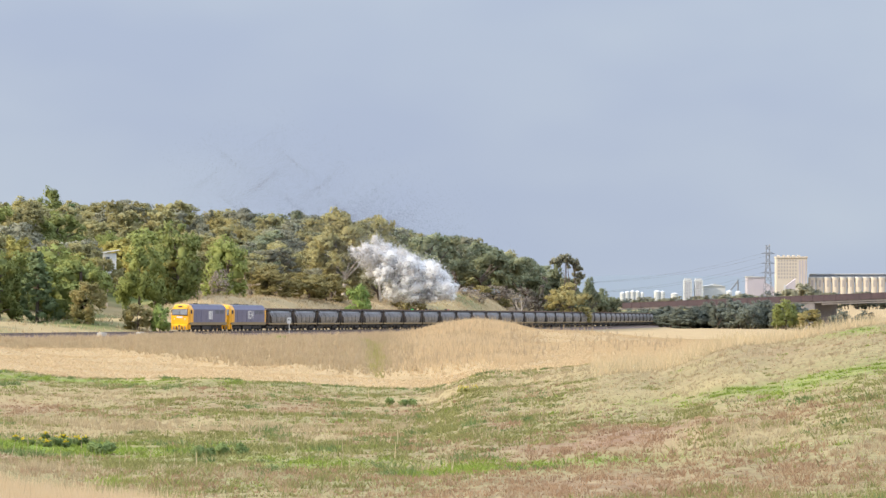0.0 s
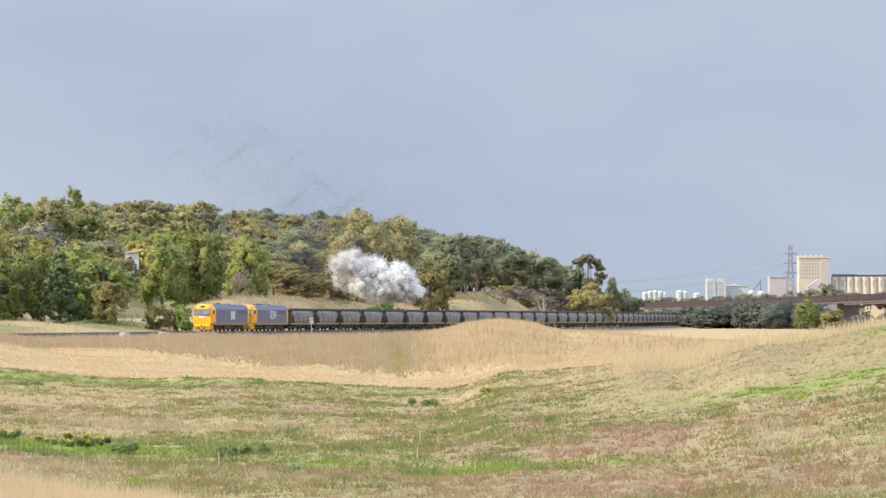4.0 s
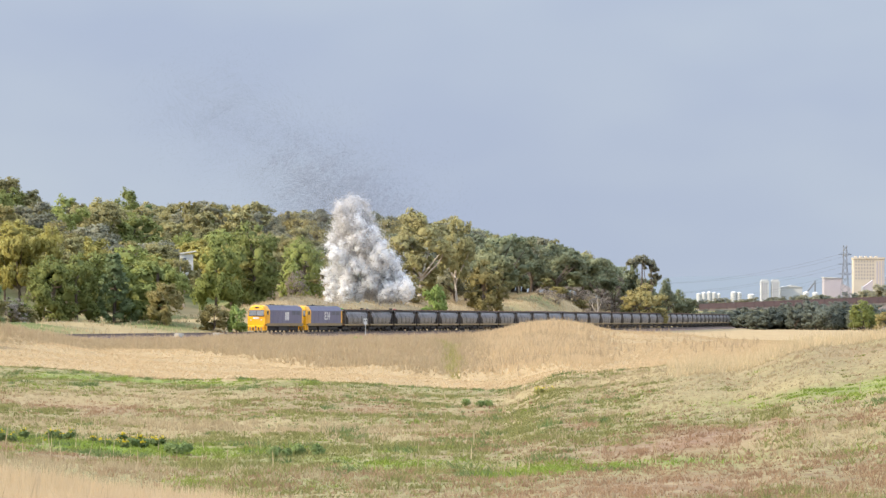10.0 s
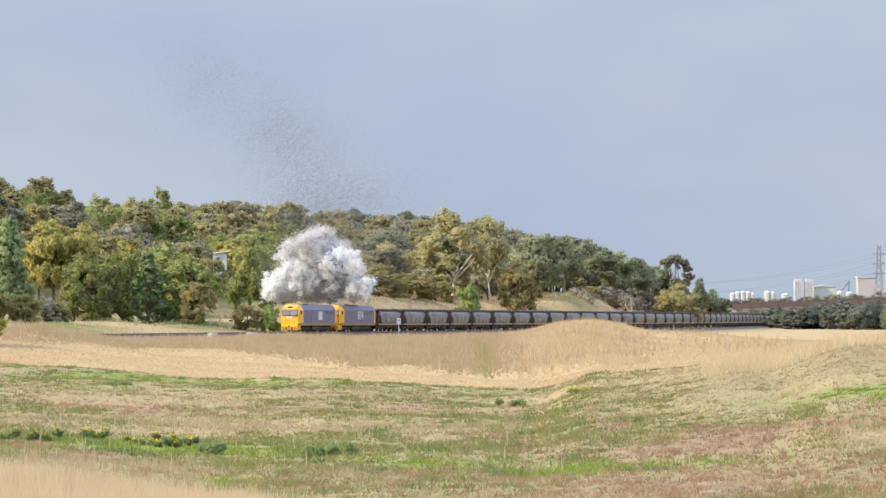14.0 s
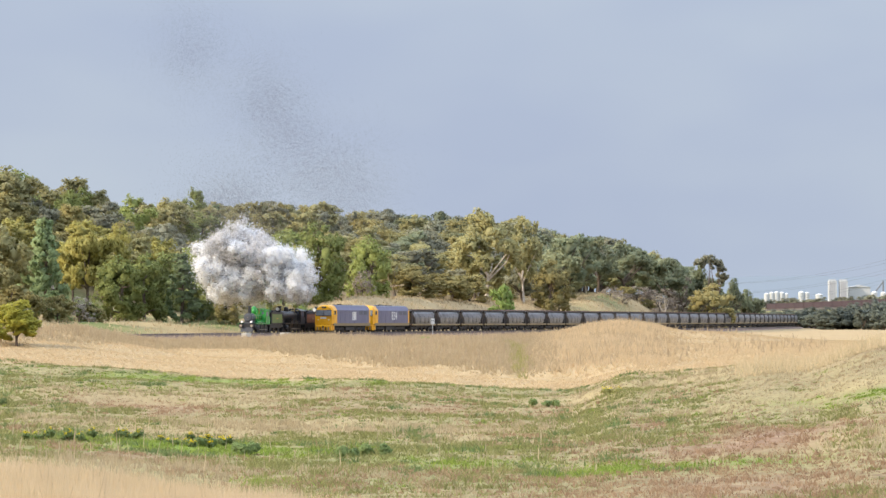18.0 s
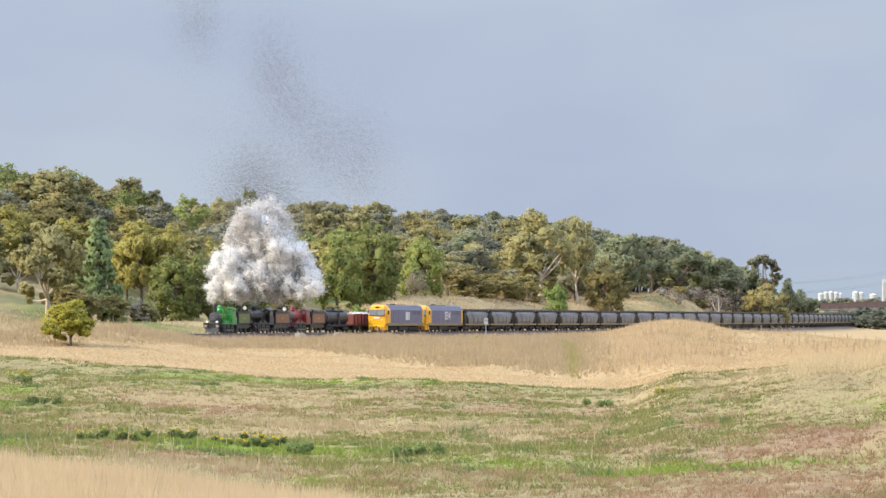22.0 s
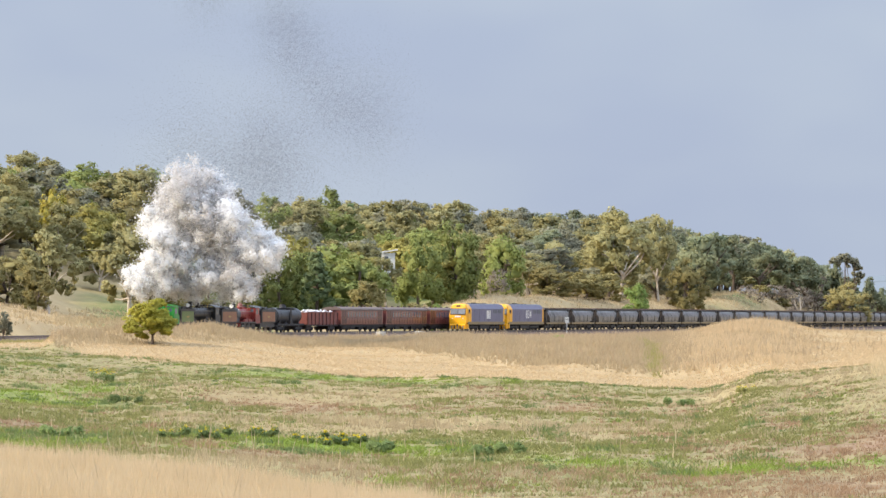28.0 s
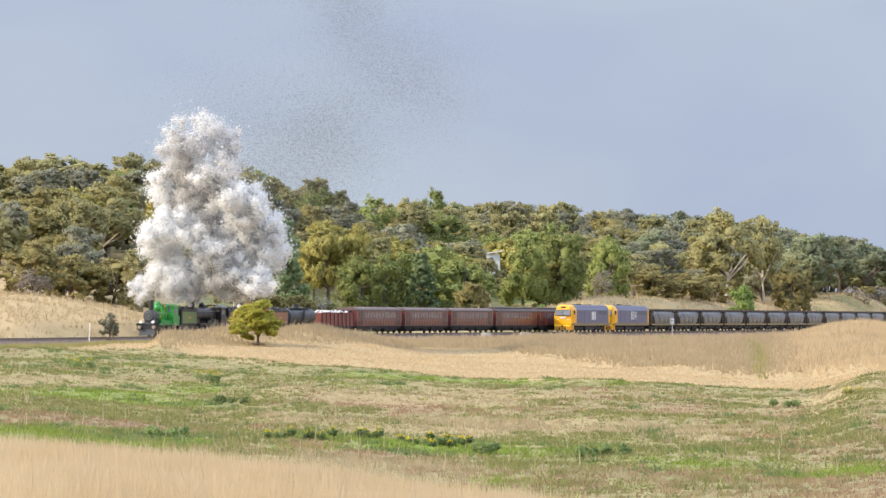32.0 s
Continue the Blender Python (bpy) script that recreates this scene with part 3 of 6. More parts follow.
def grow(kind, x, y, h, w, sink=0.1, seed=None):
    seed = int(rnd.integers(0, 3)) if seed is None else seed
    z = height_at(x, y) - sink
    m = pose(x, y, z, 0, 0, float(rnd.uniform(0, 360))) @ Matrix.Diagonal((w / 8, w / 8, h / 10, 1))
    if (kind, seed) not in PROTO:
        PROTO[kind, seed] = make_tree(kind, seed)
        PROTO[kind, seed].matrix_basis = m
        return PROTO[kind, seed]
    p = PROTO[kind, seed]
    keep = p.scale.copy()
    p.scale = (1, 1, 1)
    ob = copy_thing(p, m)
    p.scale = keep
    return ob


def tall(kind, b, d, top, w, **k):
    """A tree at a bearing and distance whose tip stands at an elevation (hundredths of a degree)."""
    x, y = spot(b, d)
    h = EYE + d * math.tan(radians(top / 100)) - height_at(x, y)
    NOTED.append((b, d, w / 2 / d * 5730))
    return grow(kind, x, y, max(1.0, h), w, **k)


NOTED = []


def in_front(b, d, w):
    """Would a tree there stand before one of the trees that show whole?"""
    half = w / 2 / d * 5730
    return any(d < nd < d + 45 and abs(b - nb) < half * 0.6 + nw * 0.7 for nb, nd, nw in NOTED)


# the field's single small tree and the bushes along the line
tall("wattle", -1004, 326, -31, 5.2, seed=0)
tall("bright", -499, 522, -38, 3.6)
tall("bright", -148, 640, -3, 5.6)
tall("scrub", -540, 522, -30, 5.4)
# pines and gums that stand out along the foot of the hill
tall("pine", -535, 585, 82, 9.2)
tall("pine", -470, 595, 106, 10.5)
tall("pine", -382, 615, 92, 9.2)
tall("pine", -640, 530, 56, 11.5)
tall("scrub", -628, 520, 12, 6.5)
tall("pine", -822, 515, 58, 9.0)
tall("pine", -780, 520, 52, 8.5)
tall("golden", -880, 548, 112, 9.5)
tall("golden", -838, 552, 104, 8.0)
tall("golden", -905, 552, 100, 8.0)
tall("conifer", -715, 525, 58, 9.0)
tall("conifer", -955, 500, 122, 10.5)
tall("scrub", -930, 480, -15, 5.0)
tall("gum", -1045, 480, 105, 12.0)
tall("scrub", -1000, 475, 5, 7.5)
tall("gum", -1185, 455, 95, 11.0)
tall("scrub", -1260, 450, 55, 9.0)
tall("scrub", -1330, 445, 60, 9.0)
tall("scrub", -1210, 440, 40, 6.5)
tall("scrub", -1400, 435, 75, 9.0)
tall("twig", -1398, 425, 30, 5.0)
tall("blossom", -1180, 560, 168, 6.5)
tall("gum", -1345, 620, 236, 21.0)
tall("gum", -1395, 600, 215, 15.0)
tall("gum", -1045, 640, 212, 19.0)
tall("scrub", -1330, 560, 112, 15.0)
tall("grey", -1275, 545, 120, 14.0)
tall("gum", -1405, 540, 135, 13.0)
tall("pine", -1235, 570, 145, 10.0)
tall("gum", -1290, 600, 168, 13.0)
tall("scrub", -1380, 480, 82, 10.0)
tall("gum", -1440, 580, 175, 14.0)
tall("grey", -1130, 600, 165, 13.0)
tall("bright", -286, 440, -91, 1.9)
tall("grey", -1264, 340, -54, 2.4)
tall("gum", -1010, 620, 175, 11.0)
tall("scrub", -300, 635, 30, 10.0)
tall("scrub", -240, 650, 22, 11.0)
tall("scrub", -205, 665, 20, 10.0)
tall("twig", -395, 605, 25, 4.0)
tall("gum", -178, 700, 118, 15.0, seed=1)
tall("gum", -110, 720, 105, 9.0)
tall("dark", -30, 760, 88, 14.0)
tall("scrub", -60, 700, 40, 9.0)
tall("dark", 20, 800, 78, 12.0)
tall("dark", 72, 825, 68, 14.0)
tall("dark", 112, 835, 56, 12.0)
tall("dark", 142, 845, 42, 11.0)
tall("twig", 170, 850, 18, 8.0)
tall("umbrella", 222, 830, 54, 12.0, seed=2)
tall("dark", 206, 836, 38, 8.5)
tall("scrub", 222, 815, 1, 13.0, sink=0.6)
tall("dark", 286, 930, -8, 9.0)
tall("dark", 272, 925, -18, 8.0)
tall("dark", 258, 900, 12, 6.0)
tall("twig", 90, 815, -5, 9.0)
tall("twig", 130, 815, -8, 10.0)
tall("gum", -592, 640, 45, 7.0)
# the wood on the hill
tall("pine", -690, 760, 163, 10.5)
tall("conifer", -655, 770, 142, 7.0)
tall("gum", -575, 800, 147, 6.5, seed=2)
tall("umbrella", -540, 800, 140, 6.5, seed=1)
tall("grey", -470, 860, 128, 9.0)
tall("grey", -430, 860, 122, 7.0)
tall("grey", -412, 870, 126, 4.5)
for i in range(14):
    x, y = spot(float(rnd.uniform(30, 215)), float(rnd.uniform(770, 815)))
    h = float(rnd.uniform(1.6, 3.4))
    grow(("twig", "scrub", "twig", "grey")[i % 4], x, y, h, h * 1.8)
for i in range(44):
    b, d = float(rnd.uniform(-1600, -1300)), float(rnd.uniform(440, 760))
    x, y = spot(b, d)
    h = float(rnd.uniform(7, 12))
    grow(("gum", "scrub", "gum", "grey")[i % 4], x, y, h, h * float(rnd.uniform(0.8, 1.15)))
for i in range(34):
    b = float(rnd.uniform(-1480, 60))
    if -440 < b < -180 or -700 < b < -540:
        continue
    d = float(np.interp(b, [-1460, -1040, -520, -480, -180, 0, 150, 250], [400, 445, 528, 600, 650, 770, 830, 860])) + float(rnd.uniform(0, 22))
    x, y = spot(b, d)
    h = float(rnd.uniform(2.2, 4.8))
    if in_front(b, d, h * 0.7):
        continue
    grow(("scrub", "twig", "pine", "grey", "scrub")[i % 5], x, y, h, h * float(rnd.uniform(1.0, 1.5)))
for i in range(470):
    b = -1620 + 1855 * ((i * 0.754878 + 0.002 * float(rnd.normal())) % 1.0)
    back = (i * 0.569840 + 0.05 * float(rnd.random())) % 1.0
    s_b = float(np.interp(b, [-1460, -1040, -520, -480, -180, 0, 150, 250], [395, 440, 535, 605, 655, 790, 840, 860]))
    d = s_b + 10 + back ** 0.8 * float(np.interp(b, [-1460, -500, 100, 250], [2500, 330, 180, 60]))
    sky = float(np.interp(b, [-1500, -1350, -1250, -1150, -1045, -980, -900, -700, -500, -300, -180, -60, 60, 130, 200, 250], [205, 226, 200, 192, 210, 182, 166, 158, 138, 124, 124, 104, 74, 50, 12, -5]))
    foot = float(np.interp(b, [-1460, -1000, -500, 0, 250], [70, 60, 55, 25, -20]))
    x, y = spot(b, d)
    topmost = foot + (sky - foot) * min(1.0, back * 1.25) + float(rnd.normal()) * 6
    h = EYE + d * math.tan(radians(min(topmost, sky) / 100)) - height_at(x, y)
    h = min(17.0, max(7.0, h))
    u = float(rnd.random())
    if b > -120:
        mix = (("dark", 0.72), ("gum", 0.86), ("grey", 1.0))
    elif b > -460:
        mix = (("gum", 0.36), ("scrub", 0.62), ("grey", 0.84), ("dark", 1.0))
    elif b > -1000:
        mix = (("gum", 0.42), ("golden", 0.52), ("pine", 0.66), ("grey", 0.84), ("conifer", 0.90), ("scrub", 1.0))
    else:
        mix = (("gum", 0.45), ("scrub", 0.72), ("grey", 0.92), ("golden", 1.0))
    kind = next(k for k, top_share in mix if u <= top_share)
    w = h * float(rnd.uniform(0.95, 1.3))
    if in_front(b, d, w) or (d < 672 and abs(b + 590) < 6 + w / d * 1800 and h + height_at(x, y) - EYE > d * 0.0066):
        continue
    grow(kind, x, y, h, w)


# the closed wood behind the pines at the foot of the hill
for i in range(110):
    b = -1330 + 780 * ((i * 0.754878) % 1.0)
    d = float(np.interp(b, [-1330, -1040, -560], [520, 560, 615])) + 150 * ((i * 0.569840) % 1.0)
    x, y = spot(b, d)
    h = float(rnd.uniform(8.0, 12.5))
    if abs(b + 590) < 45 and d < 690:
        continue
    grow(("gum", "grey", "gum", "pine", "golden", "gum", "scrub")[i % 7], x, y, h, h * float(rnd.uniform(0.9, 1.25)))


# ---- rolling stock: x forwards from the leading coupler at 0, z from the rail head ----
M_YELLOW = material("engine_yellow", (0.88, 0.44, 0.008), (0.74, 0.34, 0.01), 0.35, fine=1.2, bump=0.05)
M_BLUE = material("faded_engine_blue", (0.105, 0.10, 0.17), (0.145, 0.138, 0.205), 0.45, fine=1.0, bump=0.05)
M_ROOF_BLUE = material("sooty_engine_roof", (0.06, 0.065, 0.09), (0.10, 0.11, 0.14), 0.5, fine=1.5)
M_WHITE = material("white_paint", (0.78, 0.77, 0.74), (0.66, 0.65, 0.62), 0.5, bump=0.05)
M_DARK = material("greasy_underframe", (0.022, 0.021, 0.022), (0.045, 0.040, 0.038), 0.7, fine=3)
M_BLACK = material("black_engine_paint", (0.018, 0.018, 0.020), (0.036, 0.035, 0.037), 0.38, fine=2, bump=0.05)
M_SMOKEBOX = material("smokebox_grey_black", (0.055, 0.060, 0.068), (0.085, 0.090, 0.10), 0.45, fine=2)
M_GLASS = material("window_glass", (0.10, 0.12, 0.15), (0.13, 0.15, 0.18), 0.06, bump=0)
# greyer than the other glass: the sky's reflection is painted in
M_SCREEN = material("dusty_windscreen", (0.22, 0.23, 0.24), (0.14, 0.15, 0.16), 0.12, bump=0)
M_LAMP = material("lamp_glass", (0.85, 0.84, 0.80), (0.80, 0.80, 0.78), 0.15, bump=0)
M_SILVER = material("silver_grime", (0.36, 0.30, 0.22), (0.20, 0.165, 0.12), 0.55, fine=4)
M_HOPPER = material("grain_hopper_grey", (0.26, 0.25, 0.255), (0.085, 0.08, 0.08), 0.36, 0.35, fine=1.3, coarse=0.5, bump=0.1)
M_RUST = material("rusty_hopper_trim", (0.19, 0.105, 0.07), (0.12, 0.072, 0.052), 0.75, fine=3)
M_SILL = material("ochre_sill", (0.30, 0.215, 0.10), (0.20, 0.15, 0.085), 0.6, fine=2)
M_GREEN = material("bright_green_paint", (0.04, 0.29, 0.055), (0.035, 0.23, 0.045), 0.25, fine=1.5, bump=0.03)
M_OLIVE = material("green_tender_paint", (0.13, 0.20, 0.055), (0.17, 0.22, 0.06), 0.4, fine=1.5, bump=0.05)
M_BROWN = material("brown_tender_paint", (0.30, 0.125, 0.055), (0.23, 0.095, 0.045), 0.42, fine=1.5, bump=0.05)
M_MAROON = material("maroon_engine_paint", (0.25, 0.035, 0.030), (0.18, 0.028, 0.024), 0.35, fine=1.5, bump=0.05)
M_CARRIAGE = material("carriage_red", (0.195, 0.062, 0.054), (0.155, 0.050, 0.045), 0.28, fine=1.2, bump=0.05)
M_CARRIAGE_DARK = material("carriage_dark_trim", (0.075, 0.022, 0.020), (0.055, 0.018, 0.017), 0.35, bump=0.05)
M_ROOF = material("dusty_carriage_roof", (0.165, 0.122, 0.105), (0.125, 0.092, 0.082), 0.8, fine=1.5)
M_ROOF_DARK = material("dark_carriage_roof", (0.075, 0.055, 0.05), (0.10, 0.075, 0.065), 0.8, fine=1.5)
M_CREAM = material("cream_window_frames", (0.24, 0.14, 0.10), (0.19, 0.10, 0.08), 0.5, bump=0.05)
M_WAGON = material("wagon_red_oxide", (0.235, 0.062, 0.045), (0.17, 0.050, 0.038), 0.6, fine=1.5)
M_SACK = material("white_sacks", (0.74, 0.73, 0.72), (0.58, 0.57, 0.58), 0.8, fine=2)
M_COAL = material("coal", (0.015, 0.015, 0.016), (0.03, 0.03, 0.032), 0.5, fine=5, bump=0.8)
M_BRASS = material("worn_brass", (0.50, 0.36, 0.13), (0.40, 0.28, 0.10), 0.35, 0.8)
M_TANK = material("tank_wagon_black", (0.028, 0.029, 0.033), (0.045, 0.046, 0.050), 0.42, fine=1.5, bump=0.05)


def wheelset(parent, x, r, mat=None, name="wheelset"):
    """An axle with two wheels, turning about its own middle."""
    bm = bmesh.new()
    for y in (-0.80, 0.80):
        rod(bm, (0, y - 0.07, 0), (0, y + 0.07, 0), r, seg=20)
    rod(bm, (0, -0.95, 0), (0, 0.95, 0), 0.09, seg=8)
    ob = part(name, bm, mat or M_DARK, parent)
    ob.matrix_basis = pose(x, 0, r)
    return ob


def bogie(parent, x, axles=(-0.9, 0.9), r=0.46, mat=None):
    """A bogie frame with its axles, as a part with wheelsets below it."""
    mat = mat or M_DARK
    a = max(axles) + 0.55
    bm = bmesh.new()
    for y in (-1.0, 1.0):
        box(bm, -a, a, y - 0.07, y + 0.07, 0.42, 0.78)
        for ax in axles:
            box(bm, ax - 0.16, ax + 0.16, y - 0.12, y + 0.12, 0.26, 0.62)
    box(bm, -0.25, 0.25, -1.05, 1.05, 0.5, 0.9)
    ob = part("bogie", bm, mat, parent)
    ob.matrix_basis = pose(x, 0, 0)
    for ax in axles:
        wheelset(ob, ax, r, mat)
    return ob


def coupler(parent, x, d=1):
    bm = boxed(min(x, x + d * 0.55), max(x, x + d * 0.55), -0.13, 0.13, 0.75, 1.02)
    return part("coupler", bm, M_DARK, parent)


def letters(name, text, size, mat, parent, m):
    """Words in the built-in font as a thin raised mesh."""
    cu = bpy.data.curves.new(name, "FONT")
    cu.body, cu.size, cu.extrude, cu.align_x, cu.align_y = text, size, 0.01, "CENTER", "CENTER"
    tmp = bpy.data.objects.new(name, cu)
    scene.collection.objects.link(tmp)
    me = bpy.data.meshes.new_from_object(tmp.evaluated_get(bpy.context.evaluated_depsgraph_get()))
    bpy.data.objects.remove(tmp)
    bpy.data.curves.remove(cu)
    me.materials.append(mat)
    ob = new(name, me)
    ob.parent = parent
    ob.matrix_basis = m
    return ob


def diesel(number):
    """A full-width yellow and blue diesel engine, 19.3 m long."""
    e = empty("diesel_engine", "yellow-nosed blue diesel engine standing on the passing loop", "locomotive", "standing grain train")
    W = 1.46
    roof = [(-W, 1.30), (-W, 3.45), (-1.02, 4.10), (-0.55, 4.24), (0.55, 4.24), (1.02, 4.10), (W, 3.45), (W, 1.30)]
    part("hood", extruded(roof, -18.3, -2.5, "x"), M_BLUE, e, "faded blue body side")
    lid = [(-1.06, 4.08), (-0.57, 4.262), (0.57, 4.262), (1.06, 4.08), (0.55, 4.10), (-0.55, 4.10)]
    part("roof", extruded(lid, -18.2, -2.9, "x"), M_ROOF_BLUE, e)
    part("cab", extruded(roof, -2.496, -0.95, "x"), M_YELLOW, e)
    # the raked nose, tapering forwards
    bm = bmesh.new()
    back = [(-0.946, y, z) for y, z in roof]
    front = [(-0.22, -1.38, 1.15), (-0.22, -1.38, 2.55), (-0.50, -1.12, 3.72), (-0.62, -0.6, 4.04), (-0.62, 0.6, 4.04), (-0.50, 1.12, 3.72), (-0.22, 1.38, 2.55), (-0.22, 1.38, 1.15)]
    a, b = [bm.verts.new(v) for v in back], [bm.verts.new(v) for v in front]
    bm.faces.new(b)
    for i in range(8):
        bm.faces.new((a[i - 1], a[i], b[i], b[i - 1]))
    bmesh.ops.recalc_face_normals(bm, faces=bm.faces)
    part("nose", bm, M_YELLOW, e, "bright yellow raked nose")
    frame_ob = part("windscreen_surround", boxed(-0.02, 0.02, -1.26, 1.26, -0.5, 0.48, bevel=0.01), M_DARK, e)
    frame_ob.matrix_basis = pose(-0.318, 0, 3.02, 0, -13.5, 0)
    for y0, y1 in ((-1.2, -0.05), (0.05, 1.2)):
        bm = boxed(-0.03, 0.03, y0, y1, -0.42, 0.42, bevel=0.02)
        ob = part("windscreen", bm, M_SCREEN, e)
        ob.matrix_basis = pose(-0.315, 0, 3.02, 0, -13.5, 0)
    for s in (-1, 1):
        part("side_window", boxed(-1.9, -1.15, s * W - 0.02, s * W + 0.02, 2.75, 3.35), M_GLASS, e)
        part("cab_door", boxed(-2.45, -1.98, s * W - 0.015, s * W + 0.025, 1.45, 3.3), M_YELLOW, e)
        part("sill_stripe", boxed(-18.35, -0.9, s * (W + 0.02) - 0.02, s * (W + 0.02) + 0.02, 1.02, 1.42), M_SILL, e, "grimy ochre sill stripe")
        part("end_band", boxed(-18.32, -17.75, s * W - 0.02, s * W + 0.02, 1.44, 3.5), M_YELLOW, e)
        for k in range(6):
            part("radiator_grille" if k < 2 else "body_door", boxed(-16.9 + k * 2.25, -15.2 + k * 2.25, s * W - 0.012, s * W + 0.022, 2.75 if k < 2 else 1.5, 3.35), M_ROOF_BLUE if k < 2 else M_BLUE, e)
        part("step", boxed(-1.35, -0.85, s * 1.30 - 0.12, s * 1.30 + 0.12, 0.35, 1.12), M_YELLOW, e)
        part("handrail", rodded((-0.9, s * 1.5, 1.5), (-0.9, s * 1.5, 3.0), 0.03, seg=6), M_YELLOW, e)
        lamp = part("marker_light", rodded((-0.30, s * 0.85, 1.95), (-0.18, s * 0.85, 1.95), 0.085, seg=12), M_LAMP, e)
        part("mirror", boxed(-1.25, -1.15, s * 1.62 - 0.08, s * 1.62 + 0.08, 2.9, 3.3), M_DARK, e)
        if number:
            letters("number", number, 1.9, M_WHITE, e, pose(-10.6, s * (W + 0.026), 2.55, 90, 0, 0 if s < 0 else 180))
        else:
            for k in range(3):
                bm = boxed(-11.45 + 0.66 * k, -11.0 + 0.66 * k, s * W - 0.02, s * W + 0.03, 1.9, 3.2)
                part("number_bar", bm, M_WHITE, e, "white numeral painted as a bar")
    part("headlight", boxed(-0.62, -0.48, -0.34, 0.34, 3.74, 3.98, bevel=0.02), M_DARK, e)
    part("nose_plate", boxed(-0.24, -0.19, -0.48, 0.48, 2.12, 2.36), M_WHITE, e, "white plate on the nose")
    part("pilot", extruded([(-0.10, 0.30), (-0.02, 0.95), (-0.25, 1.14), (-0.95, 1.14), (-0.95, 0.30)], -1.28, 1.28), M_YELLOW, e)
    for k in range(5):
        part("pilot_slot", boxed(-0.16, 0.0, -1.0 + 0.45 * k, -0.8 + 0.45 * k, 0.34, 0.8), M_DARK if k % 2 else M_SILVER, e)
    part("underframe", boxed(-18.3, -0.96, -1.35, 1.35, 0.92, 1.28), M_DARK, e)
    part("fuel_tank", boxed(-11.6, -7.2, -1.25, 1.25, 0.28, 0.915, bevel=0.12), M_DARK, e)
    for x in (-6.2, -9.0, -11.8):
        part("roof_fan", rodded((x, 0, 4.25), (x, 0, 4.33), 0.62, seg=16), M_DARK, e)
    part("exhaust_stack", boxed(-8.0, -7.3, -0.3, 0.3, 4.25, 4.42), M_DARK, e)
    bogie(e, -4.3, (-1.9, 0, 1.9), 0.51)
    bogie(e, -14.7, (-1.9, 0, 1.9), 0.51)
    coupler(e, -0.55)
    coupler(e, -18.3, -1)
    return e


def grain_hopper():
    """A grey bogie grain hopper with sloping ends, 13.1 m over the body."""
    e = empty("grain_hopper", "grimy grey grain hopper wagon with sloping ends standing on the loop", "hopper wagon", "standing grain train")
    side = [(-1.30, 1.25), (-1.44, 1.7), (-1.47, 2.3), (-1.36, 3.0), (-1.05, 3.45), (-0.5, 3.62), (0.5, 3.62), (1.05, 3.45), (1.36, 3.0), (1.47, 2.3), (1.44, 1.7), (1.30, 1.25)]
    bm = bmesh.new()
    rings = []
    for x, inset in ((-12.9, 1), (-12.86, 1), (-0.5, -1), (-0.46, -1)):
        rings.append([bm.verts.new((x + inset * max(0, 3.4 - z) * 1.0, y, z)) for y, z in side])
    for p, q in zip(rings, rings[1:]):
        for i in range(len(side)):
            bm.faces.new((p[i - 1], p[i], q[i], q[i - 1]))
    bm.faces.new(rings[0])
    bm.faces.new(rings[-1][::-1])
    bmesh.ops.recalc_face_normals(bm, faces=bm.faces)
    part("body", bm, M_HOPPER, e, smooth=False)
    part("roof_walkway", boxed(-12.6, -0.8, -0.32, 0.32, 3.66, 3.74), M_RUST, e)
    for k in range(4):
        part("hatch", boxed(-11.6 + k * 2.9, -9.9 + k * 2.9, -0.75, 0.75, 3.60, 3.70, bevel=0.03), M_RUST, e)
    for s in (-1, 1):
        part("sill", boxed(-13.0, -0.4, s * 1.36 - 0.08, s * 1.36 + 0.08, 1.02, 1.30), M_SILL, e)
        part("roof_rail", boxed(-12.95, -0.4, s * 1.16 - 0.07, s * 1.16 + 0.07, 3.36, 3.60), M_DARK, e)
        for x in (-12.75, -0.62):
            part("end_post", boxed(x - 0.11, x + 0.11, s * 1.30 - 0.07, s * 1.30 + 0.07, 1.3, 3.5), M_DARK, e)
        for k in range(5):
            part("side_rib", boxed(-11.3 + 2.3 * k, -11.2 + 2.3 * k, s * 1.44 - 0.04, s * 1.44 + 0.06, 1.5, 2.6), M_HOPPER, e)
    for x in (-12.4, -0.95):
        part("end_platform", boxed(x - 0.5, x + 0.5, -1.25, 1.25, 1.15, 1.26), M_RUST, e)
    for x in (-8.9, -6.65, -4.4):
        part("chute", extruded([(x - 0.9, 1.24), (x - 0.35, 0.42), (x + 0.35, 0.42), (x + 0.9, 1.24)], -0.95, 0.95), M_DARK, e)
    # near-black end sheets and posts carry the shade of the sloping ends
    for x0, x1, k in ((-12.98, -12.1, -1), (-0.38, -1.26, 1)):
        part("end_slope", extruded([(x0, 3.42), (x1, 3.42), (x1 - k * 1.7, 1.32), (x1 - k * 1.85, 1.32)], -1.33, 1.33), M_DARK, e, "sloping end sheet coloured black for its shade")
    part("brake_gear", boxed(-9.8, -3.6, -0.9, 0.9, 0.62, 1.0), M_DARK, e)
    part("centre_sill", boxed(-13.0, -0.4, -0.25, 0.25, 0.80, 1.10), M_DARK, e)
    bogie(e, -11.3)
    bogie(e, -2.1)
    coupler(e, -0.45)
    coupler(e, -12.98, -1)
    return e


TURNING = []       # wheelsets that roll: part, place on its thing, radius


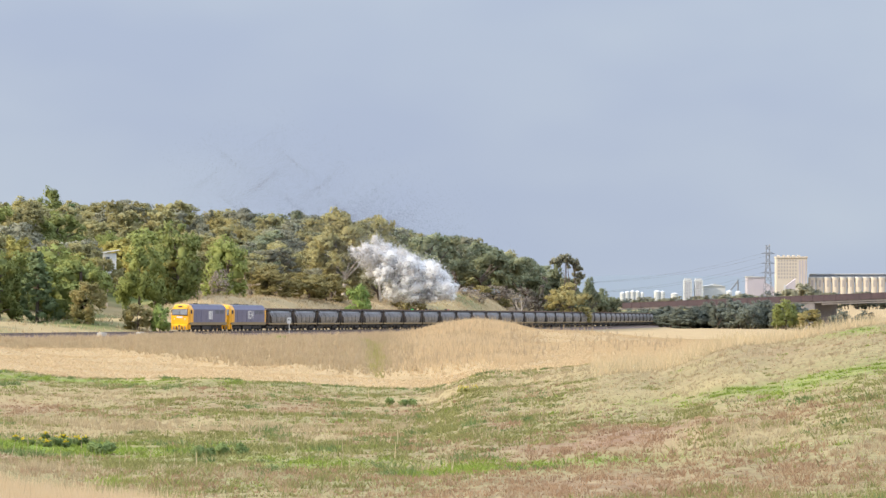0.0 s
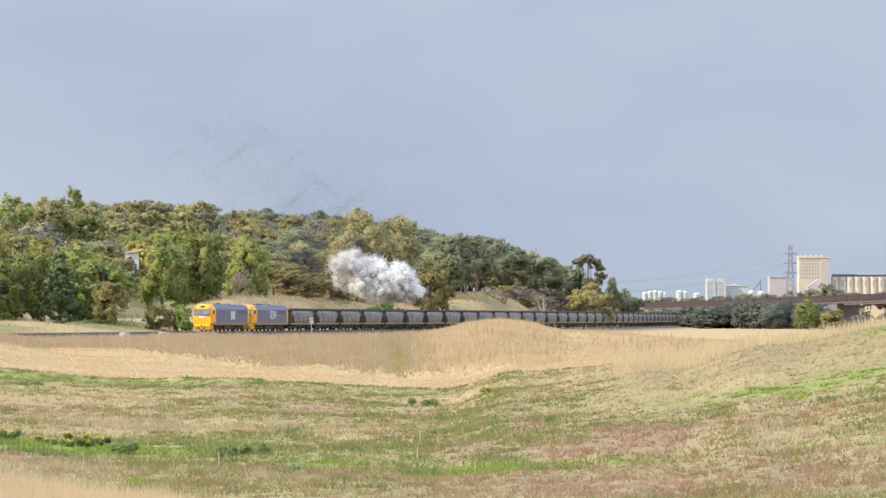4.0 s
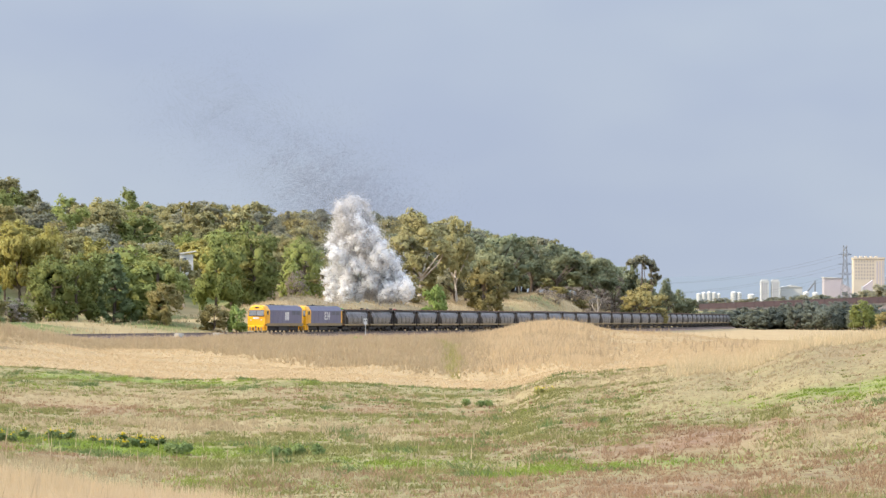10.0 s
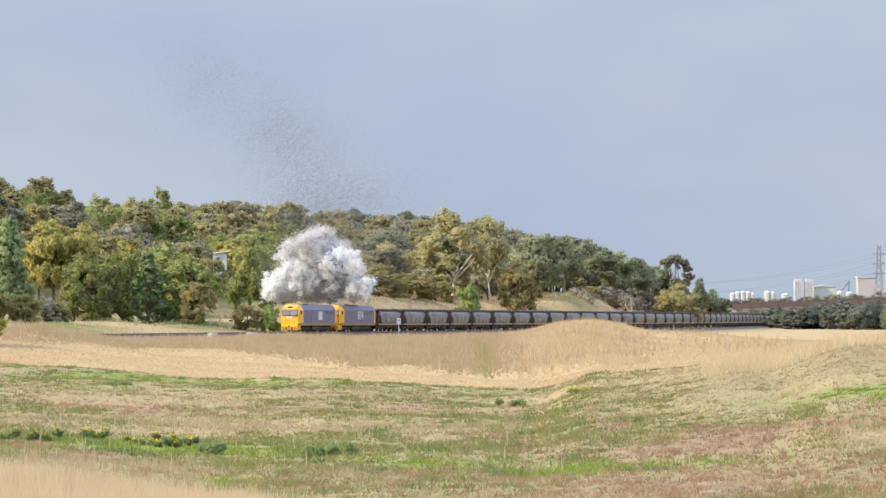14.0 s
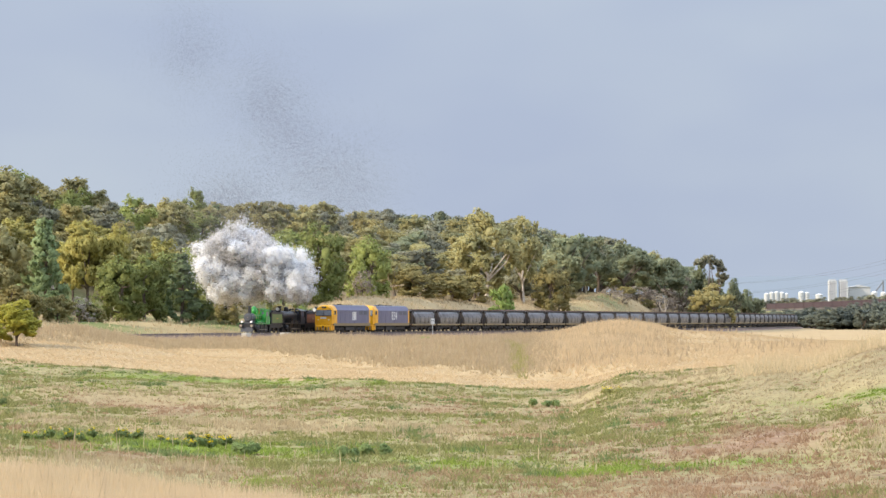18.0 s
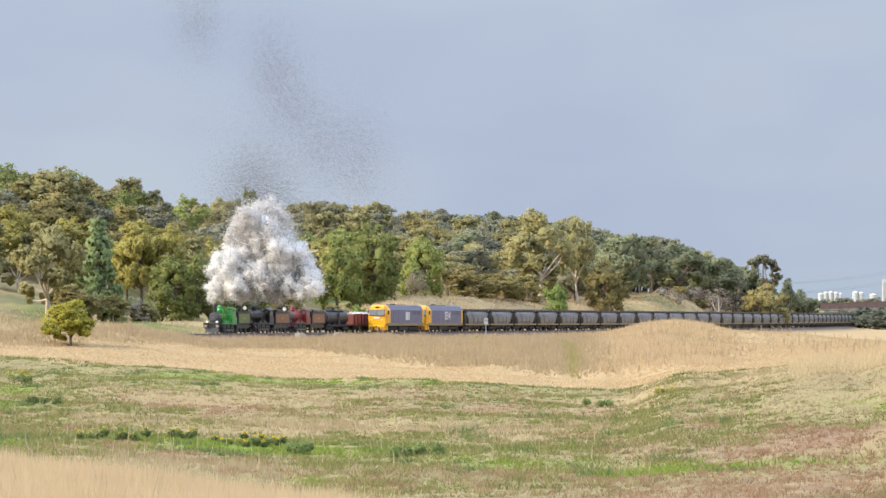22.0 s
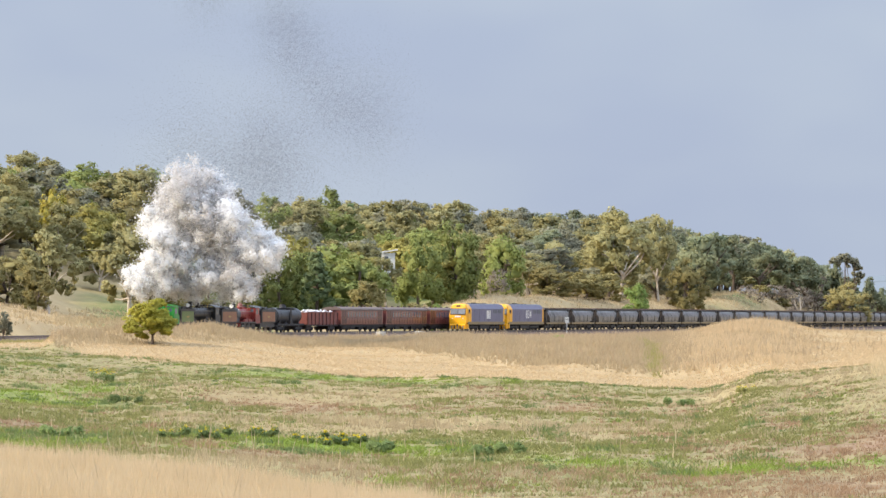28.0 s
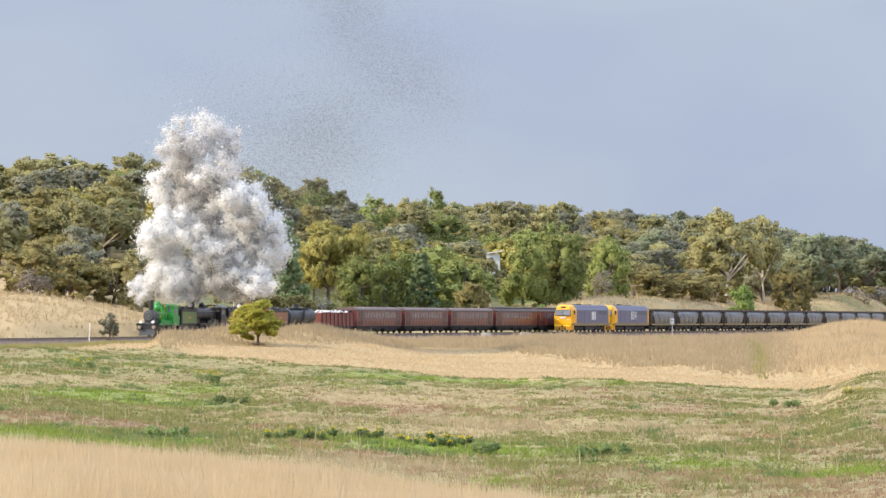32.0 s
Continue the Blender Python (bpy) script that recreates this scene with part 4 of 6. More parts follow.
def steam_engine(label, L, r_boiler, z_boiler, drivers, r_driver, lead, r_lead, paint, cab_paint, box_paint, tender_paint, tender_len, headlamp, fittings):
    """A steam engine with its tender: smokebox, boiler, mountings, cab, frames, wheels and motion rods."""
    e = empty("steam_engine", label, "steam locomotive", "steam train")
    tender_x = -L + tender_len
    cab1, cab0 = tender_x + 0.5, tender_x + 2.4
    box0, box1 = -0.95, -2.25
    zb, rb = z_boiler, r_boiler
    part("smokebox", rodded((box0, 0, zb), (box1, 0, zb), rb + 0.04, seg=28), box_paint, e, "sooty grey smokebox")
    part("smokebox_door", rodded((box0 + 0.12, 0, zb), (box0 - 0.02, 0, zb), rb * 0.72, rb * 0.86, seg=28), box_paint, e)
    part("door_handle", rodded((box0 + 0.16, 0, zb), (box0 + 0.30, 0, zb), 0.06, seg=8), M_SILVER, e)
    part("saddle", boxed(box1, box0, -0.6, 0.6, 0.95, zb - rb * 0.7), box_paint, e)
    part("boiler", rodded((box1 + 0.01, 0, zb), (cab0 - 0.1, 0, zb), rb, seg=28), paint, e)
    for k in range(3):
        x = box1 + (cab0 - box1) * (k + 0.5) / 3
        part("boiler_band", rodded((x - 0.05, 0, zb), (x + 0.05, 0, zb), rb + 0.015, seg=28), M_BRASS if fittings is M_GREEN else paint, e)
    part("firebox", boxed(cab0 - 0.2, cab0 + 1.9, -rb * 0.92, rb * 0.92, 1.3, zb, bevel=0.1), paint, e)
    cx = (box0 + box1) / 2 + 0.1
    part("chimney", rodded((cx, 0, zb + rb * 0.8), (cx, 0, 3.92), 0.27, 0.23, seg=16), M_BLACK, e)
    part("chimney_cap", rodded((cx, 0, 3.86), (cx, 0, 4.02), 0.34, 0.31, seg=16), M_BLACK, e)
    dx = box1 + (cab0 - box1) * 0.42
    bm = rodded((dx, 0, zb + rb * 0.8), (dx, 0, 3.62), 0.40, 0.36, seg=18)
    bmesh.ops.create_uvsphere(bm, u_segments=18, v_segments=10, radius=0.37, matrix=Matrix.Translation((dx, 0, 3.60)))
    part("steam_dome", bm, fittings, e, smooth=True)
    sx = dx - 1.5
    bm = rodded((sx, 0, zb + rb * 0.85), (sx, 0, 3.42), 0.26, 0.2, seg=12)
    part("safety_valve", bm, fittings, e)
    part("whistle", rodded((cab0 + 0.3, 0.35, zb + rb * 0.8), (cab0 + 0.3, 0.35, 3.7), 0.05, seg=6), M_BRASS, e)
    # cab
    for s in (-1, 1):
        y = s * 1.30
        part("cab_side", extruded([(cab1, 1.25), (cab1, 2.3), (cab1 + 0.35, 2.35), (cab1 + 0.45, 3.3), (cab0, 3.3), (cab0, 1.25)], y - 0.03, y + 0.03), cab_paint, e)
        part("cab_window", boxed(cab0 - 1.0, cab0 - 0.35, y - 0.036, y + 0.036, 2.5, 3.05), M_GLASS, e)
        part("spectacle", rodded((cab0 + 0.035, s * 0.85, 2.95), (cab0 + 0.05, s * 0.85, 2.95), 0.22, seg=14), M_GLASS, e)
        part("running_board", boxed(cab0, -0.55, s * 1.15 - 0.25, s * 1.15 + 0.25, 1.40, 1.47), M_BLACK, e)
        part("valance", boxed(cab0, -0.55, s * 1.38 - 0.02, s * 1.38 + 0.02, 1.26, 1.40), cab_paint if fittings is M_GREEN else M_BLACK, e)
        part("cylinder", rodded((-1.0, s * 1.08, 0.85), (-2.0, s * 1.08, 0.85), 0.30, seg=16), M_BLACK, e)
        part("side_rod", boxed(min(drivers) - 0.1, max(drivers) + 0.1, s * 0.98 - 0.04, s * 0.98 + 0.04, r_driver - 0.30, r_driver - 0.18), M_SILVER, e)
        part("handrail", rodded((cab0, s * (rb + 0.1), zb + 0.35), (-0.95, s * (rb + 0.1), zb + 0.35), 0.025, seg=6), M_SILVER, e)
        part("buffer", rodded((-0.02, s * 0.86, 1.04), (-0.5, s * 0.86, 1.04), 0.2, 0.13, seg=14), M_SILVER, e)
        part("front_lamp", rodded((-0.38, s * 0.72, 1.62), (-0.18, s * 0.72, 1.62), 0.17, seg=14), M_LAMP, e, "white front lamp")
        part("guard_iron", boxed(-0.62, -0.5, s * 0.8 - 0.05, s * 0.8 + 0.05, 0.15, 0.9), M_BLACK, e)
        for x in drivers:
            part("splasher", extruded([(x - r_driver, 1.47), (x - r_driver * 0.7, 1.47 + 0.32), (x + r_driver * 0.7, 1.47 + 0.32), (x + r_driver, 1.47)], s * 0.98 - 0.12, s * 0.98 + 0.12), cab_paint, e)
    part("cab_front", boxed(cab0 - 0.01, cab0 + 0.03, -1.27, 1.27, 1.3, 3.3), cab_paint, e)
    part("cab_roof", extruded([(-1.42, 3.30), (-1.0, 3.52), (-0.4, 3.64), (0.4, 3.64), (1.0, 3.52), (1.42, 3.30), (1.0, 3.42), (0, 3.55), (-1.0, 3.42)], cab1 - 0.25, cab0 + 0.2, "x"), cab_paint if fittings is M_GREEN else M_BLACK, e)
    part("cab_floor", boxed(cab1 - 0.3, cab0, -1.25, 1.25, 1.2, 1.3), M_BLACK, e)
    part("frame", boxed(cab1, -0.55, -0.62, 0.62, 0.78, 1.38), M_BLACK, e)
    part("buffer_beam", boxed(-0.62, -0.5, -1.32, 1.32, 0.82, 1.30), M_MAROON if cab_paint is M_MAROON else M_BLACK, e)
    part("cowcatcher", extruded([(-0.15, 0.12), (-0.48, 0.80), (-0.75, 0.80), (-0.75, 0.12)], -0.95, 0.95), M_BLACK, e)
    if headlamp:
        part("headlamp", rodded((-0.62, 0, zb + rb + 0.28), (-1.05, 0, zb + rb + 0.28), 0.26, 0.2, seg=16), M_LAMP, e, "large white-faced headlamp")
    for x in drivers:
        ob = wheelset(e, x, r_driver, M_BLACK, "driving_wheelset")
        TURNING.append((ob, x, r_driver))
    for x in lead:
        ob = wheelset(e, x, r_lead, M_BLACK, "leading_wheelset")
        TURNING.append((ob, x, r_lead))
    # tender
    t0, t1 = tender_x - 0.1, -L + 0.45
    bm = boxed(t1, t0, -1.33, 1.33, 1.30, 2.95, bevel=0.06)
    tank = part("tender_tank", bm, M_BLACK, e)
    for s in (-1, 1):
        part("tender_panel", boxed(t1 + 0.28, t0 - 0.35, s * 1.335 - 0.015, s * 1.335 + 0.02, 1.48, 2.78), tender_paint, tank, "lined tender side panel")
        part("flare", boxed(t1, t0, s * 1.36 - 0.06, s * 1.36 + 0.06, 2.95, 3.10), M_BLACK, tank)
        part("panel_mark", boxed((t0 + t1) / 2 - 0.5, (t0 + t1) / 2 + 0.5, s * 1.36 - 0.01, s * 1.36 + 0.012, 2.02, 2.22), M_BRASS, tank)
    rng = np.random.default_rng(int(L * 10))
    bm = bmesh.new()
    for k in range(60):
        bmesh.ops.create_icosphere(bm, subdivisions=1, radius=float(rng.uniform(0.15, 0.34)), matrix=pose(float(rng.uniform(t1 + 1.2, t0 - 0.3)), float(rng.uniform(-1.0, 1.0)), 2.98 + float(rng.uniform(0, 0.28)), *[float(a) for a in rng.uniform(0, 90, 3)]))
    tagged(part("coal", bm, M_COAL, e), kind="stuff")
    part("tender_frame", boxed(t1 - 0.1, t0 + 0.05, -1.1, 1.1, 0.72, 1.28), M_BLACK, e)
    part("tender_bulkhead", boxed(t0 - 1.0, t0 - 0.9, -1.3, 1.3, 2.95, 3.35), M_BLACK, e)
    n = 3 if tender_len < 6.6 else 4
    for k in range(n):
        x = t1 + 0.7 + (t0 - t1 - 1.4) * k / (n - 1)
        ob = wheelset(e, x, 0.47, M_BLACK, "tender_wheelset")
        TURNING.append((ob, x, 0.47))
    coupler(e, t1 - 0.1, -1)
    return e


def tank_wagon():
    e = empty("tank_wagon", "black cylindrical water tank wagon behind the engines", "tank wagon", "steam train")
    bm = rodded((-0.9, 0, 2.25), (-10.7, 0, 2.25), 1.12, seg=32)
    bmesh.ops.bevel(bm, geom=[ed for ed in bm.edges if len(ed.link_faces) == 2 and ed.calc_face_angle() > 1.2], offset=0.16, segments=3, affect="EDGES")
    tank = part("barrel", bm, M_TANK, e, smooth=False)
    for x in (-2.4, -5.8, -9.2):
        part("band", rodded((x - 0.06, 0, 2.25), (x + 0.06, 0, 2.25), 1.14, seg=32), M_BLACK, tank)
    part("filler_dome", rodded((-5.8, 0, 3.2), (-5.8, 0, 3.75), 0.48, 0.42, seg=18), M_TANK, e)
    part("filler_lid", rodded((-5.8, 0, 3.75), (-5.8, 0, 3.85), 0.3, seg=14), M_DARK, e)
    for s in (-1, 1):
        part("sole_bar", boxed(-11.2, -0.4, s * 1.15 - 0.1, s * 1.15 + 0.1, 0.95, 1.2), M_DARK, e)
        part("walkway", boxed(-9.5, -2.1, s * 0.62 - 0.18, s * 0.62 + 0.18, 3.28, 3.33), M_DARK, e)
        part("ladder", boxed(-6.1, -5.5, s * 1.22 - 0.03, s * 1.22 + 0.03, 1.2, 3.2), M_DARK, e)
    for x in (-1.9, -4.5, -7.1, -9.7):
        part("cradle", boxed(x - 0.15, x + 0.15, -1.0, 1.0, 1.05, 1.6), M_DARK, e)
    part("underframe", boxed(-11.2, -0.4, -0.5, 0.5, 0.85, 1.1), M_DARK, e)
    bogie(e, -2.1, (-0.85, 0.85), 0.44)
    bogie(e, -9.5, (-0.85, 0.85), 0.44)
    coupler(e, -0.45)
    coupler(e, -11.15, -1)
    return e


def open_wagon():
    e = empty("open_wagon", "red-brown open wagon heaped with white sacks", "open wagon", "steam train")
    L0, L1 = -0.5, -13.3
    part("floor", boxed(L1, L0, -1.3, 1.3, 1.05, 1.2), M_WAGON, e)
    for s in (-1, 1):
        part("side", boxed(L1, L0, s * 1.32 - 0.04, s * 1.32 + 0.04, 1.1, 2.72), M_WAGON, e)
        for k in range(9):
            x = L1 + 0.15 + (L0 - L1 - 0.3) * k / 8
            part("stanchion", boxed(x - 0.07, x + 0.07, s * 1.40 - 0.05, s * 1.40 + 0.05, 0.95, 2.75), M_CARRIAGE_DARK, e)
        part("top_rail", boxed(L1, L0, s * 1.36 - 0.07, s * 1.36 + 0.07, 2.72, 2.82), M_WAGON, e)
        part("sole_bar", boxed(L1, L0, s * 1.2 - 0.08, s * 1.2 + 0.08, 0.85, 1.08), M_DARK, e)
    for x in (L1, L0):
        part("end", boxed(x - 0.04, x + 0.04, -1.28, 1.28, 1.1, 2.75), M_WAGON, e)
    bogie(e, -2.4, (-0.85, 0.85), 0.44)
    bogie(e, -11.4, (-0.85, 0.85), 0.44)
    coupler(e, -0.46)
    coupler(e, L1, -1)
    rng = np.random.default_rng(5)
    for k in range(66):
        bm = bmesh.new()
        bmesh.ops.create_icosphere(bm, subdivisions=2, radius=0.28)
        for v in bm.verts:
            v.co *= 1 + 0.18 * noise.noise(v.co * 3 + Vector((k, 0, 0)))
            v.co.x *= 0.75
            v.co.y *= 0.6
            v.co.z *= 0.55
        ob = part("sack", bm, M_SACK, e, smooth=True)
        ob.matrix_basis = pose(L1 + 0.6 + (L0 - L1 - 1.2) * (k % 33) / 32, -0.62 + 1.2 * (k // 33) + float(rng.uniform(-0.15, 0.15)), 2.72 + float(rng.uniform(-0.05, 0.3)), float(rng.uniform(-25, 25)), float(rng.uniform(-25, 25)), float(rng.uniform(0, 180)))
    return e


def carriage(dark_roof):
    """A panelled timber carriage, 18.6 m over the body, with end doors, a row of windows and a bowed roof."""
    lab = "dark red panelled carriage with a dark clerestory roof" if dark_roof else "dark red panelled timber carriage with a dusty brown roof"
    e = empty("carriage", lab, "railway carriage", "steam train")
    a, b, W = -0.45, -18.75, 1.42
    wall = [(-W + 0.06, 1.05), (-W, 1.7), (-W, 3.15), (W, 3.15), (W, 1.7), (W - 0.06, 1.05)]
    part("body", extruded(wall, b, a, "x"), M_CARRIAGE, e)
    arch = [(-W - 0.06, 3.13)] + [((W + 0.06) * math.sin(radians(t)), 3.13 + 0.46 * math.cos(radians(t))) for t in range(-80, 81, 10)] + [(W + 0.06, 3.13)]
    roof = part("roof", extruded(arch, b - 0.12, a + 0.12, "x"), M_ROOF_DARK if dark_roof else M_ROOF, e)
    if dark_roof:
        part("clerestory", extruded([(-0.75, 3.45), (-0.75, 3.74), (-0.4, 3.84), (0.4, 3.84), (0.75, 3.74), (0.75, 3.45)], b + 0.5, a - 0.5, "x"), M_ROOF_DARK, roof)
    else:
        for k in range(7):
            x = b + 1.6 + k * 2.55
            part("roof_vent", rodded((x, 0, 3.55), (x, 0, 3.76), 0.16, seg=10), M_ROOF_DARK, roof)
    for s in (-1, 1):
        y = s * W
        for k in range(11):
            x = -3.55 - k * 1.18
            frame_ob = part("window_frame", boxed(x - 0.36, x + 0.36, y - 0.015, y + 0.018, 2.06, 2.94), M_CREAM if k % 3 else M_CARRIAGE_DARK, e)
            part("pane", boxed(x - 0.26, x + 0.26, y - 0.02, y + 0.024, 2.14, 2.86), M_GLASS, frame_ob)
        for x in (-1.35, -2.35, -16.85, -17.85):
            d = part("door", boxed(x - 0.36, x + 0.36, y - 0.012, y + 0.02, 1.15, 3.02), M_CARRIAGE_DARK, e)
            part("door_handle", boxed(x + 0.22, x + 0.30, y + s * 0.02 - 0.02, y + s * 0.02 + 0.02, 1.95, 2.1), M_BRASS, d)
        for k in range(13):
            x = -2.95 - k * 1.18 + 0.19
            part("panel_strip", boxed(x - 0.03, x + 0.03, y - 0.01, y + 0.016, 1.12, 2.0), M_CARRIAGE_DARK, e)
        part("waist_rail", boxed(b, a, y - 0.02, y + 0.022, 1.96, 2.03), M_CARRIAGE_DARK, e)
        part("cant_rail", boxed(b, a, y - 0.02, y + 0.03, 3.03, 3.13), M_CARRIAGE_DARK, e)
        part("footboard", boxed(b + 0.2, a - 0.2, s * 1.40 - 0.12, s * 1.40 + 0.12, 0.70, 0.76), M_DARK, e)
        part("truss_rod", rodded((-4.3, s * 1.05, 0.95), (-14.9, s * 1.05, 0.5), 0.04, seg=6), M_DARK, e)
    for x, d in ((a, 1), (b, -1)):
        part("gangway", boxed(min(x, x + d * 0.35), max(x, x + d * 0.35), -0.5, 0.5, 1.05, 3.1), M_CARRIAGE_DARK, e)
        for s in (-1, 1):
            part("buffer", rodded((x, s * 0.86, 1.0), (x + d * 0.45, s * 0.86, 1.0), 0.16, seg=12), M_DARK, e)
    part("underframe", boxed(b, a, -1.25, 1.25, 0.82, 1.04), M_DARK, e)
    # dark boxes added under the floor, standing in for the shadow there
    for x in (-5.9, -9.6, -13.0):
        part("battery_box", boxed(x - 1.1, x + 0.9, -1.2, 1.2, 0.30, 0.82, bevel=0.03), M_DARK, e)
    bogie(e, -3.2, (-1.2, 1.2), 0.46)
    bogie(e, -16.0, (-1.2, 1.2), 0.46)
    return e


# the grain train stands on the loop
lead = diesel("")
lead.matrix_basis = rail_pose(0, 0)
second = diesel("834")
second.matrix_basis = rail_pose(19.6, 0)
hopper = grain_hopper()
hopper.matrix_basis = rail_pose(39.4, 0)
for i in range(1, 36):
    copy_thing(hopper, rail_pose(39.4 + 13.6 * i, 0))

# the steam train, engines first
CONSIST = []
green_engine = steam_engine("small bright green steam engine with a green tender, leading the train", 13.0, 0.66, 2.25, (-3.0, -4.7, -6.4), 0.70, (), 0.4, M_GREEN, M_GREEN, M_SMOKEBOX, M_OLIVE, 5.6, False, M_GREEN)
CONSIST.append((green_engine, 0.0))
black_engine = steam_engine("black steam engine with a brown-panelled tender, second in the train", 16.6, 0.78, 2.50, (-4.4, -6.2, -8.0), 0.80, (-1.3, -2.9), 0.42, M_BLACK, M_BLACK, M_BLACK, M_BROWN, 6.7, True, M_BLACK)
CONSIST.append((black_engine, 13.0))
maroon_engine = steam_engine("maroon steam engine with a brown tender, third in the train", 15.2, 0.76, 2.45, (-3.6, -5.2, -6.8), 0.72, (-1.6,), 0.42, M_MAROON, M_MAROON, M_SMOKEBOX, M_BROWN, 6.3, True, M_MAROON)
CONSIST.append((maroon_engine, 29.6))
CONSIST.append((tank_wagon(), 44.8))
CONSIST.append((open_wagon(), 56.4))
brown_car = carriage(False)
CONSIST.append((brown_car, 70.2))
for k in (1, 2):
    CONSIST.append((copy_thing(brown_car, Matrix.Identity(4)), 70.2 + 19.2 * k))
dark_car = carriage(True)
CONSIST.append((dark_car, 70.2 + 57.6))
CONSIST.append((copy_thing(dark_car, Matrix.Identity(4)), 70.2 + 76.8))


def front_of_train(t):
    """Where the leading engine's buffers are: s on the main line at t seconds."""
    return 145.0 - 9.4 * t + 0.006 * t * t




# ---- grass and weeds ----
def blades(name, label, places, heights, width, mat, fan=3, lean=0.35, seed=1, category="grass"):
    """Tufts of tapering blades as one joined cover."""
    rng = np.random.default_rng(seed)
    n = len(places)
    width = np.repeat(np.broadcast_to(width, n), fan)
    p = np.repeat(places, fan, 0)
    h = np.repeat(heights, fan) * (0.6 + 0.6 * rng.random(n * fan))
    a = rng.random(n * fan) * 2 * np.pi
    p = p + np.stack([np.cos(a), np.sin(a), np.zeros(n * fan)], 1) * (rng.random(n * fan) * width * 2.0)[:, None]
    c = rng.random(n * fan) * 2 * np.pi
    side = np.stack([np.cos(c), np.sin(c) * 0.4, np.zeros(n * fan)], 1) * (width * (0.5 + rng.random(n * fan)))[:, None] * 0.5
    tip = p + np.stack([rng.normal(size=n * fan) * lean * h, rng.normal(size=n * fan) * lean * h, h], 1)
    low = p - np.array([0, 0, 0.04])
    v = np.stack([low - side, low + side, tip], 1).reshape(-1, 3)
    f = np.arange(len(v)).reshape(-1, 3)
    ob = sheet(name, v.tolist(), f.tolist(), mat)
    return tagged(ob, label, category, kind="stuff")


def scatter(n, b0, b1, d0, d1, seed):
    rng = np.random.default_rng(seed)
    b = rng.uniform(b0, b1, n)
    d = np.sqrt(rng.uniform(d0 * d0, d1 * d1, n))
    return b, d, d * np.sin(np.radians(b / 100)), d * np.cos(np.radians(b / 100)), rng


def on_ground(x, y):
    return np.stack([x, y, ground_height(x, y)], 1)


M_STRAW = material("straw_blades", (0.66, 0.51, 0.30), (0.75, 0.61, 0.40), 0.8, island=0.2, bump=0, leafy=0.5)
M_ROUGH = material("rough_dry_grass", (0.43, 0.335, 0.20), (0.57, 0.455, 0.29), 0.85, island=0.25, bump=0, leafy=0.5)
M_STRIP = material("short_straw", (0.57, 0.435, 0.262), (0.63, 0.49, 0.305), 0.85, island=0.12, bump=0, leafy=0.4)
M_MOUND = material("golden_dry_grass", (0.56, 0.43, 0.26), (0.66, 0.52, 0.33), 0.85, island=0.22, bump=0, leafy=0.5)
M_SEED = material("brown_seed_heads", (0.50, 0.38, 0.24), (0.60, 0.47, 0.30), 0.85, island=0.25, bump=0, leafy=0.5)
M_WEEDS = material("grey_green_weeds", (0.265, 0.265, 0.095), (0.36, 0.345, 0.135), 0.8, island=0.5, bump=0, leafy=0.5)
M_FRESH = material("fresh_green_weeds", (0.25, 0.335, 0.065), (0.35, 0.42, 0.085), 0.75, island=0.45, bump=0, leafy=0.5)
M_DEEP = material("deep_green_weeds", (0.165, 0.225, 0.085), (0.235, 0.295, 0.11), 0.75, island=0.5, bump=0, leafy=0.5)
M_STALK = material("bleached_stubble", (0.62, 0.50, 0.32), (0.48, 0.38, 0.23), 0.85, island=0.4, bump=0, leafy=0.5)
M_DEAD = material("dead_purple_brown_weeds", (0.24, 0.15, 0.092), (0.35, 0.24, 0.145), 0.85, island=0.55, bump=0, leafy=0.5)
M_GULLY = material("yellow_green_rushes", (0.30, 0.28, 0.11), (0.40, 0.35, 0.15), 0.8, island=0.3, bump=0, leafy=0.5)
M_FLOWER = material("yellow_flowers", (0.72, 0.58, 0.02), (0.62, 0.46, 0.02), 0.7, island=0.2, bump=0, leafy=0.5)

# tall pale grass on the nearest rise
b, d, x, y, g = scatter(95000, -1500, -300, 46, 84, 11)
keep = d < grass_edge(b) + 2.5 * (ripple(x, y, 0.8) - 0.5) * 2
P = on_ground(x[keep], y[keep])
blades("tall_dry_grass", "pale tall dry grass on the rise before the field", P, 0.40 + 0.30 * g.random(len(P)) ** 2, 0.026, M_STRAW, 3, 0.25, 12)
b, d, x, y, g = scatter(500, -1500, -300, 48, 84, 13)
keep = d < grass_edge(b)
P = on_ground(x[keep], y[keep])
blades("grass_stems", "single seed stems standing above the dry grass", P, 0.6 + 0.35 * g.random(len(P)), 0.03, M_SEED, 1, 0.2, 14)

